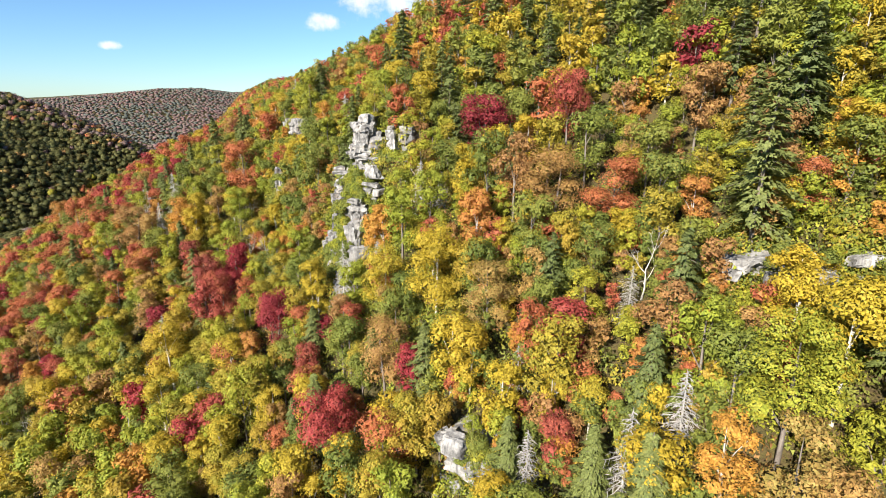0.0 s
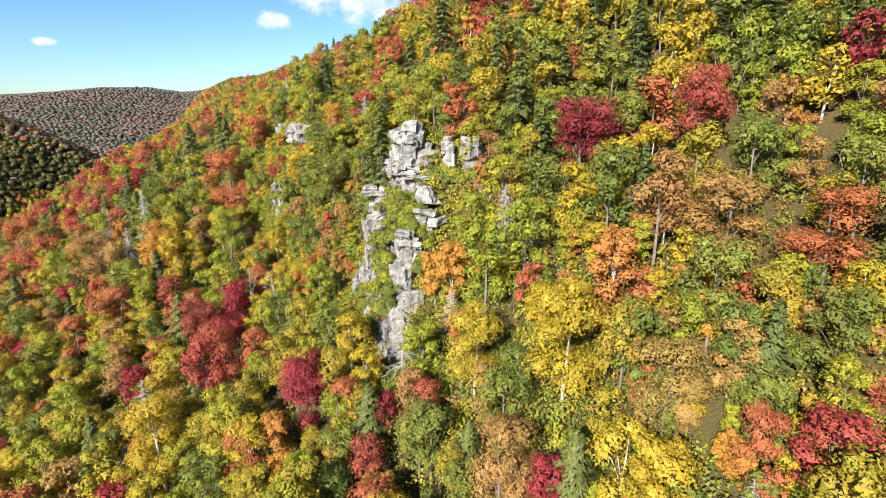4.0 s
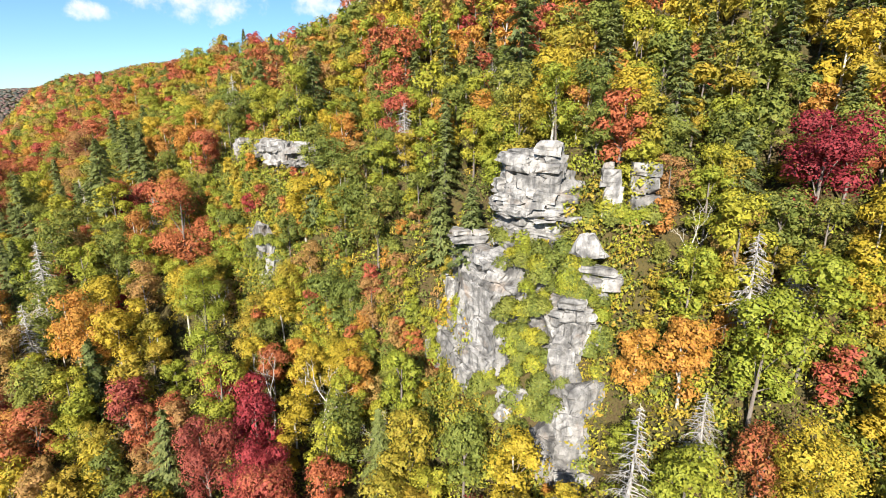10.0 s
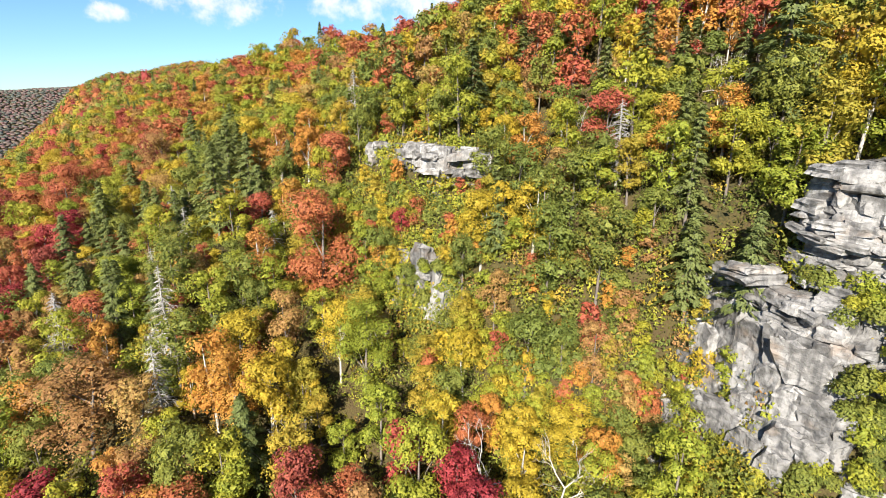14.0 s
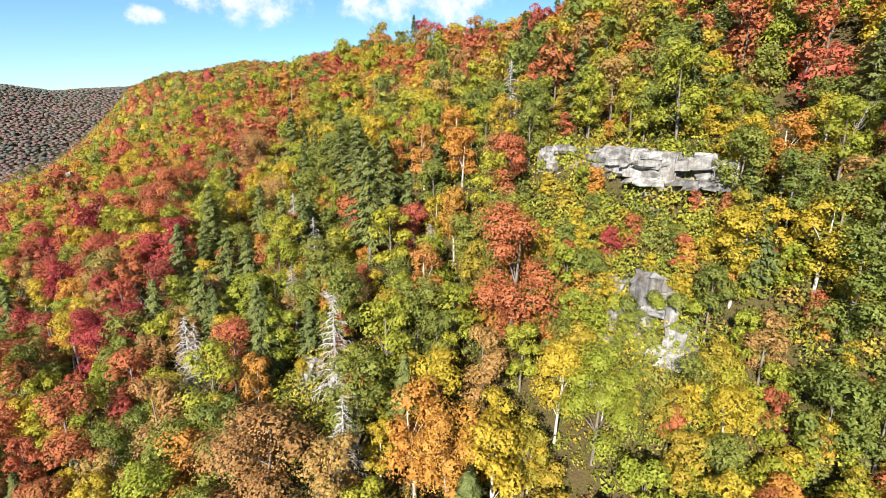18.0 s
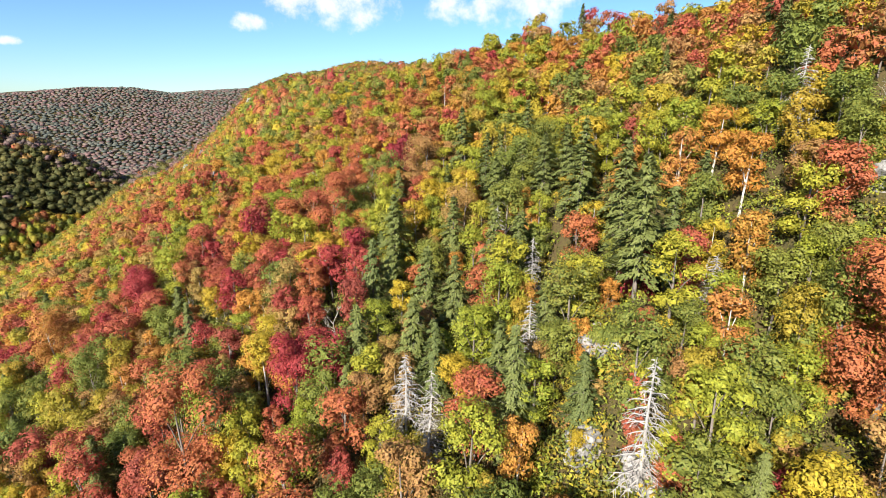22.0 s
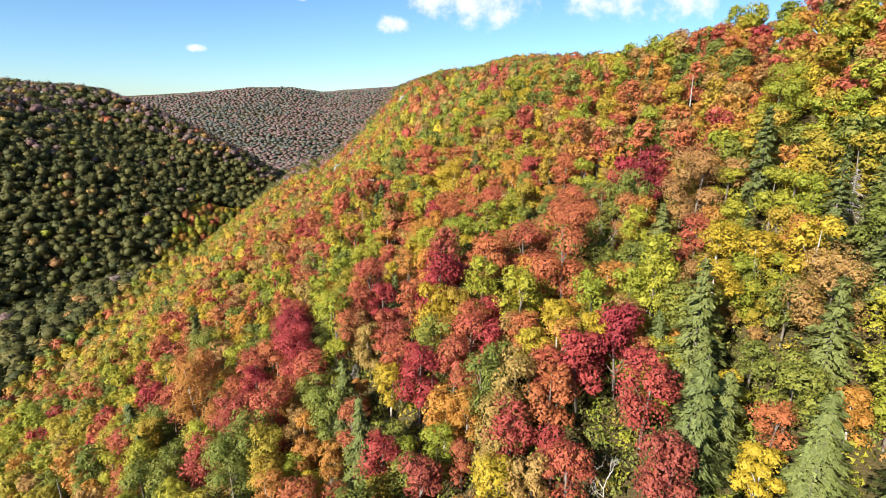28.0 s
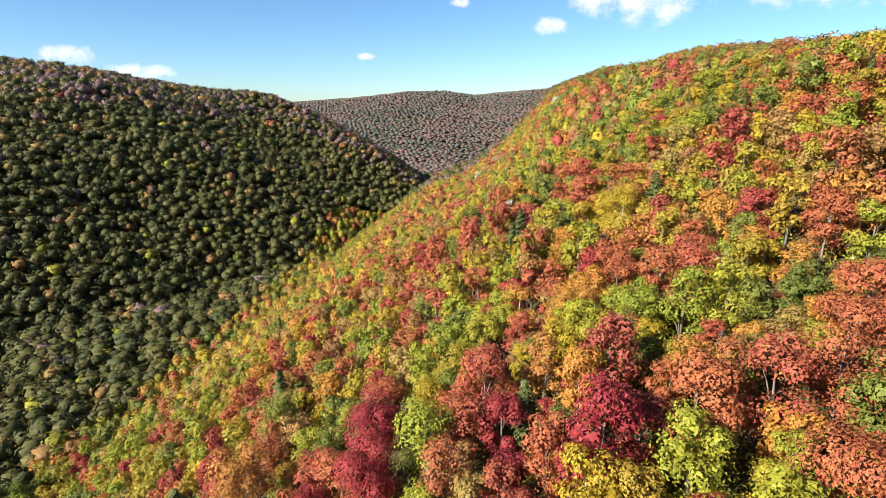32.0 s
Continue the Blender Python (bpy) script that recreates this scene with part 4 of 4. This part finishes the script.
low = {"lime": [], "olive": [], "amber": [], "russet": []}
for y0 in np.arange(8, 335, 3.0):
    x1 = -20.0
    while x1 < 76:
        x1 += 3.0 / min(2.2, steepness(x1, y0) ** 1.2)
        x, y = x1 + rng.uniform(-1.2, 1.2), y0 + rng.uniform(-1.4, 1.4)
        if 44 < x < 51 and 100 < y < 118 or 60.5 < x < 62 and 162 < y < 190:
            continue
        if bare_rock(x, y):
            for dx, dy in ((1.1, 1.5), (0.2, -1.2), (-0.9, 0.6)):
                low[list(low)[rng.choice(3)]].append((x + dx, y + dy, float(ground_z(x + dx, y + dy)) - 0.2, rng.uniform(0, 6.28), rng.uniform(0.9, 1.6), rng.random()))
        k = list(low)[rng.choice(4, p=(.26, .50, .16, .08))]
        low[k].append((x, y, float(ground_z(x, y)) - 0.2, rng.uniform(0, 6.28), rng.uniform(0.8, 1.6), rng.random()))
for x0, x1, y0, y1 in ((38, 58, 58, 95), (47, 60, 121, 136), (48, 59, 158, 191), (62.5, 67, 160, 191), (76, 92, 16, 34), (57, 76, 8, 34), (33, 46, 96, 104), (40, 58, 130, 158)):
    for _ in range(int((x1 - x0) * (y1 - y0) / 2.0)):
        x, y = rng.uniform(x0, x1), rng.uniform(y0, y1)
        low[list(low)[rng.choice(4, p=(.36, .40, .2, .04))]].append((x, y, float(ground_z(x, y)) - 0.2, rng.uniform(0, 6.28), rng.uniform(0.8, 1.5), rng.random()))
for k, rows in low.items():
    grove("undergrowth", "low bushes and saplings under the trees", rows, [bush(60 + s, 104, 0.31, 2.0) for s in (1, 2, 3)], LEAF[k])


# ---- cliffs ----
def rock_material():
    mat = bpy.data.materials.new("pale_sandstone")
    n, l = nodes_of(mat)
    geo, info = n.new("ShaderNodeNewGeometry"), n.new("ShaderNodeObjectInfo")

    def noise_at(scale, stretch=(1, 1, 1), detail=5.0):
        mp, t = n.new("ShaderNodeMapping"), n.new("ShaderNodeTexNoise")
        mp.inputs["Scale"].default_value = stretch
        t.inputs["Scale"].default_value, t.inputs["Detail"].default_value, t.inputs["Roughness"].default_value = scale, detail, 0.62
        l.new(geo.outputs["Position"], mp.inputs[0]), l.new(mp.outputs[0], t.inputs["Vector"])
        return t.outputs[0]

    def blend(fac, a, b):
        m = n.new("ShaderNodeMix")
        m.data_type = "RGBA"
        l.new(fac, m.inputs[0])
        for k, c in ((6, a), (7, b)):
            if isinstance(c, tuple):
                m.inputs[k].default_value = (*c, 1)
            else:
                l.new(c, m.inputs[k])
        return m.outputs[2]

    base = ramp(n, [(0.32, (0.11, 0.105, 0.100)), (0.44, (0.23, 0.222, 0.212)), (0.57, (0.40, 0.387, 0.370)), (0.8, (0.27, 0.26, 0.25))])
    l.new(noise_at(0.55), base.inputs[0])
    streak = ramp(n, [(0.50, (0, 0, 0)), (0.64, (0.72, 0.72, 0.72))])
    l.new(noise_at(1.0, (1.1, 1.1, 0.10)), streak.inputs[0])
    rust = ramp(n, [(0.56, (0, 0, 0)), (0.72, (0.75, 0.75, 0.75))])
    l.new(noise_at(0.23, (1, 1, 1.4), 3.0), rust.inputs[0])
    lichen = ramp(n, [(0.58, (0, 0, 0)), (0.70, (0.8, 0.8, 0.8))])
    l.new(noise_at(2.6), lichen.inputs[0])
    c = blend(rust.outputs[0], base.outputs[0], (0.27, 0.20, 0.145))
    c = blend(streak.outputs[0], c, (0.085, 0.084, 0.086))
    c = blend(lichen.outputs[0], c, (0.115, 0.115, 0.10))
    hsv, val = n.new("ShaderNodeHueSaturation"), n.new("ShaderNodeMapRange")
    val.inputs["To Min"].default_value, val.inputs["To Max"].default_value = 0.52, 1.0
    l.new(info.outputs["Random"], val.inputs["Value"]), l.new(val.outputs[0], hsv.inputs["Value"]), l.new(c, hsv.inputs["Color"])
    bsdf, b1, b2 = n.new("ShaderNodeBsdfPrincipled"), n.new("ShaderNodeBump"), n.new("ShaderNodeBump")
    b1.inputs["Strength"].default_value, b1.inputs["Distance"].default_value = 0.8, 0.5
    b2.inputs["Strength"].default_value, b2.inputs["Distance"].default_value = 0.5, 0.08
    l.new(noise_at(0.8, (1, 1, 1.5), 8.0), b1.inputs["Height"]), l.new(noise_at(7.0), b2.inputs["Height"])
    l.new(b1.outputs[0], b2.inputs["Normal"]), l.new(b2.outputs[0], bsdf.inputs["Normal"])
    l.new(hsv.outputs[0], bsdf.inputs["Base Color"])
    bsdf.inputs["Roughness"].default_value, bsdf.inputs["Specular IOR Level"].default_value = 0.9, 0.2
    l.new(bsdf.outputs[0], n.new("ShaderNodeOutputMaterial").inputs[0])
    return mat


ROCK = rock_material()


def stone_form(seed, cuts=7, steps=4, taper=0.0):
    """A block about 1 m across with its corners broken off along flat planes; taper draws its top together."""
    rng = np.random.default_rng(seed)
    g = np.linspace(-0.5, 0.5, steps)
    index, verts, faces = {}, [], []
    for axis in range(3):
        for sgn in (-0.5, 0.5):
            ids = np.zeros((steps, steps), int)
            for i in range(steps):
                for j in range(steps):
                    p = [g[i], g[j]]
                    p.insert(axis, sgn)
                    key = tuple(round(float(c), 4) for c in p)
                    if key not in index:
                        index[key] = len(verts)
                        verts.append(key)
                    ids[i, j] = index[key]
            for i in range(steps - 1):
                for j in range(steps - 1):
                    q = [ids[i, j], ids[i + 1, j], ids[i + 1, j + 1], ids[i, j + 1]]
                    faces.append(q if (sgn > 0) != (axis == 1) else q[::-1])
    v = np.array(verts) * [1, 1, 1]
    v += rng.normal(size=v.shape) * 0.045
    v[:, :2] *= (1 - taper * (v[:, 2:] + 0.5))
    for _ in range(cuts):
        nrm = unit(rng.normal(size=3) * [1, 1, 0.8])
        over = np.maximum(0, v @ nrm - rng.uniform(0.42, 0.60))
        v = v - over[:, None] * nrm
    return mesh_from("stone", v, np.array(faces), ROCK)


STONES = [stone_form(s) for s in range(14)]
POINTED = stone_form(71, 6, 5, 0.62)
SLABS = [stone_form(50 + s, 3, 6) for s in range(4)]


def along(line, a):
    """A point and the outward way (to the left of the run) at a metres along a plan line."""
    p = np.asarray(line, float)
    seg = np.diff(p, axis=0)
    ln = np.linalg.norm(seg, axis=1)
    acc = np.concatenate([[0], np.cumsum(ln)])
    a = min(max(a, 0), acc[-1] - 1e-6)
    i = int(np.searchsorted(acc, a, side="right") - 1)
    q = p[i] + seg[i] * (a - acc[i]) / ln[i]
    d = seg[max(i - 1, 0)] / ln[max(i - 1, 0)] * 0.25 + seg[i] / ln[i] * 0.5 + seg[min(i + 1, len(seg) - 1)] / ln[min(i + 1, len(seg) - 1)] * 0.25
    d = d / np.linalg.norm(d)
    return q, np.array([d[1], -d[0]])


def lie(root, x, y, z, w, d, h, facing, tilt, form):
    s = part("stone", form, root)
    s.matrix_basis = pose(x, y, z, tilt[0], tilt[1], facing) @ Matrix.Diagonal((w, d, h, 1))
    return s


def cliff(name, label, line, low_z, high_z, lean, seed, courses=(0.7, 1.7), widths=(1.2, 3.4), skip=None, dip=0.0, slab=0.0, back=6.0, proud=0.45, ragged=2.0):
    """A rock face along a plan line: a solid core, and courses of broken blocks that stand proud of it.
    lean(z): how far the face has drawn back into the hill at that height. The line runs with the open side on its right."""
    rng = np.random.default_rng(seed)
    root = thing(name, label, "cliff")
    p = np.asarray(line, float)
    length = float(np.linalg.norm(np.diff(p, axis=0), axis=1).sum())

    def crest(a):
        return high_z - ragged * (0.5 + 0.9 * noise.noise((a * 0.42, seed * 3.1, 0.0))) - ragged * 0.5 * abs(2 * a / length - 1) ** 3

    na, nz = max(4, int(length / 0.8)), max(4, int((high_z - low_z) / 0.7))
    verts = []
    for i in range(na + 1):
        q, out = along(line, length * i / na)
        for k in range(nz + 2):
            z = low_z + (crest(length * i / na) - 0.5 - low_z) * min(k, nz) / nz
            hid = 1.3 if skip and skip(length * i / na, z) else 0.0
            block = round(3.2 * noise.noise((q[0] * 0.45, q[1] * 0.45, z * 0.75 + seed))) / 2.6
            o = out * (-0.75 - hid - lean(z) - (back if k > nz else 0) + block + 0.25 * noise.noise((q[0] * 1.3, q[1] * 1.3, z * 1.9)))
            verts.append((q[0] + o[0], q[1] + o[1], z + (0.3 if k > nz else 0)))
    i, k = np.meshgrid(np.arange(na), np.arange(nz + 1), indexing="ij")
    w = nz + 2
    part("rock_face", mesh_from("rock_face", np.array(verts), np.stack([i * w + k, (i + 1) * w + k, (i + 1) * w + k + 1, i * w + k + 1], axis=-1).reshape(-1, 4), ROCK), root)
    z = low_z
    while z < high_z:
        h = rng.uniform(*(courses(z) if callable(courses) else courses))
        a = rng.uniform(-0.8, 0.4)
        step_out = rng.normal() * 0.46
        while a < length:
            wd = rng.uniform(*(widths(z) if callable(widths) else widths))
            hh = h * rng.uniform(0.85, 1.25)
            zz = z + hh / 2 + dip * (a - length / 2)
            mid = a + wd / 2
            a += wd * 0.94
            if zz > crest(mid) or skip and skip(mid, zz):
                continue
            q, out = along(line, mid)
            form = SLABS[rng.integers(len(SLABS))] if h > 2.4 else STONES[rng.integers(len(STONES))]
            tall = 1.0
            if rng.random() < slab:
                form, tall = SLABS[rng.integers(len(SLABS))], rng.uniform(1.8, 3.2)
            o = -lean(zz) + step_out + rng.normal() * 0.30 + proud - 1.0 - (0.8 if rng.random() < 0.12 else 0)
            lie(root, q[0] + out[0] * o, q[1] + out[1] * o, zz, wd * 1.1, rng.uniform(1.9, 2.6), hh * 1.12 * tall,
                math.degrees(math.atan2(out[1], out[0])) + 90 + rng.normal() * 5, (rng.normal() * 4, rng.normal() * 3 - math.degrees(math.atan(dip))), form)
        z += h
    return root


def lean_of(zs, offs):
    return lambda z: float(np.interp(z, zs, offs))


# the great buttress
WALL = ((60.5, 130), (56.5, 126), (51.8, 120), (48.6, 116.8), (47.2, 112), (46.8, 103), (47.6, 100.8), (51.5, 98.8))
wall_lean = lean_of((73, 81, 86, 90, 96, 98, 101, 103.5), (-5.5, -3.6, -1.6, 0, 0.3, 1.3, 2.4, 5.4))


def overgrown(a, z):
    """Ledges and gullies on the buttress where bushes hold."""
    n = noise.noise((a * 0.30 + 4.0, z * 0.16, 0.5))
    if z > 98.5 and a > 21 or a > 35.2 or z < 84 and 12 < a < 23.5:
        return True
    if 24.2 < a < 30.5 and z > 84:
        return n > -0.22
    if a > 30.5 and z > 94.5:
        return n > -0.1
    return a > 20 and n > 0.26


cliff("cliff", "tall pale grey sandstone cliff with bushes on its ledges", WALL, 73, 102.5, wall_lean, 11, lambda z: (2.6, 4.6) if z < 94 else (0.45, 1.2), lambda z: (2.0, 5.0) if z < 94 else (0.9, 3.0), overgrown, -0.06, 0.0, 9)
TOWER = ((58, 118), (54.6, 116.0), (53.7, 112.5), (54.4, 108.8), (56.4, 107.2))
cliff("cliff_tower", "blocky pale sandstone tower on top of the cliff", TOWER, 101.5, 116.4, lean_of((101, 104, 110, 113.5, 116), (-0.6, 0, 0.2, 0.5, 1.6)), 12, (0.5, 1.9), (1.2, 4.0), None, -0.07, 0.0, 4, 0.45, 3.0)


def rock_pile(name, label, x, y, z, facing, blocks, seed):
    rng = np.random.default_rng(seed)
    root = thing(name, label, "rock")
    for dx, dz, w, d, h in blocks:
        a = radians(facing)
        lie(root, x + dx * math.cos(a), y + dx * math.sin(a), z + dz, w, d, h, facing + rng.normal() * 6, (rng.normal() * 3, rng.normal() * 4), STONES[rng.integers(len(STONES))])
    return root


rock_pile("rock_pillar", "short pillar of stacked pale sandstone blocks", 57.9, 102.3, 107, -68, ((0, 0.6, 2.6, 2.5, 2.6), (0.1, 2.9, 2.3, 2.3, 2.4), (-0.1, 5.0, 2.4, 2.2, 2.2), (-0.5, 6.5, 1.4, 1.6, 0.9)), 1)
rock_pile("rock_pillar", "broad pillar of stacked pale sandstone blocks", 60.0, 98.8, 106.8, -68, ((0, 0.6, 3.8, 2.8, 2.2), (0.2, 2.4, 3.6, 2.8, 1.7), (-0.9, 4.4, 1.9, 2.6, 2.3), (0.9, 4.4, 1.8, 2.6, 2.4), (-0.8, 6.4, 1.9, 2.4, 1.6), (0.9, 6.4, 1.8, 2.4, 1.7)), 2)
boulder = thing("boulder", "pale pointed boulder resting on the cliff ledge", "rock")
lie(boulder, 52.9, 103.0, 104.0, 4.6, 3.2, 3.0, -70, (2, -4), POINTED)
rock_pile("rock_ledge", "flat pale sandstone slabs below the boulder", 52.0, 101.6, 99.9, -70, ((-0.8, 0.4, 3.4, 3.0, 1.3), (1.8, 0.2, 3.2, 3.0, 1.5), (0.4, 1.6, 4.4, 2.6, 1.0), (-0.4, -1.0, 4.2, 2.6, 1.6)), 4)
rock_pile("overhang", "dark-shadowed overhanging sandstone slab at the cliff corner", 55.0, 121.8, 101.8, -45, ((0, 0, 5.0, 4.6, 0.9), (-1.2, 1.0, 2.8, 3.4, 0.8), (2.0, 0.7, 2.6, 2.8, 0.9)), 5)

# lesser outcrops
OUTCROPS = (((64.5, 190), (62.7, 187), (62.6, 181), (61, 175), (59.3, 171), (60.4, 165), (61.5, 161.5)),
            ((53, 174), (50.8, 170.7), (50.3, 164.7), (51, 160)),
            ((61, 32.5), (62.3, 28.2), (65.3, 23.5), (70, 20.5), (73, 18), (78, 15)),
            ((33.5, 48), (34.2, 44.2), (36.5, 40)))
cliff("outcrop", "long grey sandstone outcrop with overhangs below the woods", OUTCROPS[0], 101.2, 114.0,
      lean_of((101, 104, 106.5, 108, 109.2, 112, 114), (-0.5, -0.1, 0.9, 0.8, -0.5, -0.2, 1.0)), 21, (0.6, 1.9), (1.2, 3.6), lambda a, z: noise.noise((a * 0.3, z * 0.5, 3.1)) > 0.30, 0.03, 0.06, 5)
cliff("outcrop", "pale rock slab half hidden by bushes", OUTCROPS[1], 87.5, 97.5, lean_of((87, 98), (-1.6, 1.8)), 22, (1.2, 2.4), (1.6, 3.6),
      lambda a, z: noise.noise((a * 0.33, z * 0.33, 7.7)) > 0.24, 0.0, 0.4, 4)
cliff("outcrop", "layered grey rock ledges with a dark overhang", OUTCROPS[2], 92, 102.5, lean_of((90, 96, 100, 101, 105), (-1.0, 0.4, 1.2, 0.2, 1.4)), 23, (0.7, 1.6), (1.6, 4.0),
      lambda a, z: noise.noise((a * 0.25, z * 0.3, 1.3)) > 0.0, 0.0, 0.1, 5)
cliff("outcrop", "small white rock outcrop among trees", ((81.6, 28.6), (82.2, 27.0), (83.0, 25.4)), 109.5, 113.6, lean_of((108, 115), (0, 0.8)), 24, (0.9, 1.7), (1.6, 3.2), None, 0.0, 0.1, 3)
cliff("outcrop", "pale rock face among hemlocks", OUTCROPS[3], 68, 79.5, lean_of((68, 80), (-1.4, 1.0)), 25, (1.0, 2.2), (1.3, 3.0), lambda a, z: noise.noise((a * 0.4, z * 0.35, 2.2)) > 0.15, 0.0, 0.3, 4)
cliff("outcrop", "narrow white rock column beside a dead tree", ((27.5, 207), (25.6, 205.8), (25.6, 203.6), (26.5, 200), (26.2, 197.5), (28, 195.5)), 76, 84.0, lean_of((76, 85), (-0.6, 0.9)), 26, (0.9, 1.9), (1.1, 2.4),
      lambda a, z: 4.6 < a < 8.4 or noise.noise((a * 0.4, z * 0.3, 5.2)) > 0.2, 0.0, 0.2, 2.5)
cliff("outcrop", "broken grey rocks beside yellow saplings", ((35, 212), (35.5, 209.4), (36.9, 205.5), (38.5, 204)), 87.5, 91.0, lean_of((88, 96), (-0.4, 1.0)), 27, (0.9, 2.0), (1.0, 2.2),
      lambda a, z: noise.noise((a * 0.45, z * 0.45, 9.2)) > -0.12, 0.0, 0.2, 2)

# rocks that break out of the woods farther down the valley
for x, y, up, w in ((105, 613, 3.0, 4.6), (109, 621, 2.0, 3.6), (56, 409, 4.5, 1.7), (154, 600, 4.0, 3.2), (126, 640, 3.0, 4.0)):
    rock_pile("rock_outcrop", "pale rock breaking out of the distant wooded slope", x, y, float(canopy(x, y)) - 6 + up, -60,
              ((0, 0, w, w, w), (-w * 0.5, -w * 0.4, w * 0.9, w * 0.8, w * 1.1), (w * 0.4, w * 0.35, w * 0.6, w * 0.6, w * 0.7)), int(x))

# ---- bushes on the ledges ----
SHRUBS = []
for s, k in enumerate(("olive", "lime", "olive", "olive")):
    bv, bf, bn = bush(80 + s, 620, 0.31, 1.7, 1.4)
    SHRUBS.append((mesh_from("foliage", bv, bf, LEAF[k], normals=bn), k))
shrub_masters = {}


def shrub(k, x, y, z, size, turn):
    m = pose(x, y, z, 0, 0, turn)
    if k not in shrub_masters:
        root = thing("shrub", ("dense green bush rooted on a rock ledge", "yellow-green bush rooted on a rock ledge", "dense green bush rooted on a rock ledge", "dark green bush rooted on a rock ledge")[k], "bush", "bushes on the cliffs")
        tv, tf = joined([tube([[0, 0, -0.5], [0.05, 0, 0.3], [0.1, 0.05, 0.9]], [0.07, 0.06, 0.02], 4), tube([[0.03, 0, 0.2], [0.4, 0.3, 0.8]], [0.04, 0.01], 3), tube([[0.03, 0, 0.2], [-0.4, 0.1, 0.8]], [0.04, 0.01], 3)])
        part("stem", mesh_from("stem", tv, tf, BARK, flat=False), root)
        part("foliage", SHRUBS[k][0], root)
        shrub_masters[k] = root
        root.matrix_basis = m
        ob = root
    else:
        ob = copy_thing(shrub_masters[k], m)
    ob.scale = (size, size, size)


def green_ledges(line, low_z, high_z, lean, where, count, seed):
    rng = np.random.default_rng(seed)
    length = float(np.linalg.norm(np.diff(np.asarray(line, float), axis=0), axis=1).sum())
    made = 0
    for _ in range(count * 12):
        a, z = rng.uniform(0, length), rng.uniform(low_z, high_z)
        if not where(a, z):
            continue
        q, out = along(line, a)
        o = -lean(z) - 0.5 + rng.uniform(-0.2, 0.3)
        shrub(int(rng.integers(4)), q[0] + out[0] * o, q[1] + out[1] * o, z - 0.6, rng.uniform(0.55, 1.15), float(rng.uniform(0, 360)))
        made += 1
        if made >= count:
            break


green_ledges(WALL, 76, 103, wall_lean, overgrown, 190, 31)
for seed, line, low_z, high_z in ((41, OUTCROPS[0], 102, 105), (42, OUTCROPS[1], 88, 98), (43, OUTCROPS[2], 92, 104), (44, OUTCROPS[3], 69, 80), (45, ((35, 212), (35.5, 209.4), (36.9, 205.5), (38.5, 204)), 86, 91.5)):
    green_ledges(line, low_z, high_z, lambda z: -0.6, lambda a, z: noise.noise((a * 0.3, z * 0.4, seed)) > 0.05, 22, seed)
green_ledges(((54.5, 117), (53, 112), (53.4, 106), (55, 103)), 102.2, 103.4, lambda z: 0.0, lambda a, z: True, 16, 32)
green_ledges(((56.0, 104.5), (57.4, 100.2), (58.8, 96.0)), 106.6, 109.0, lambda z: 0.0, lambda a, z: True, 18, 33)
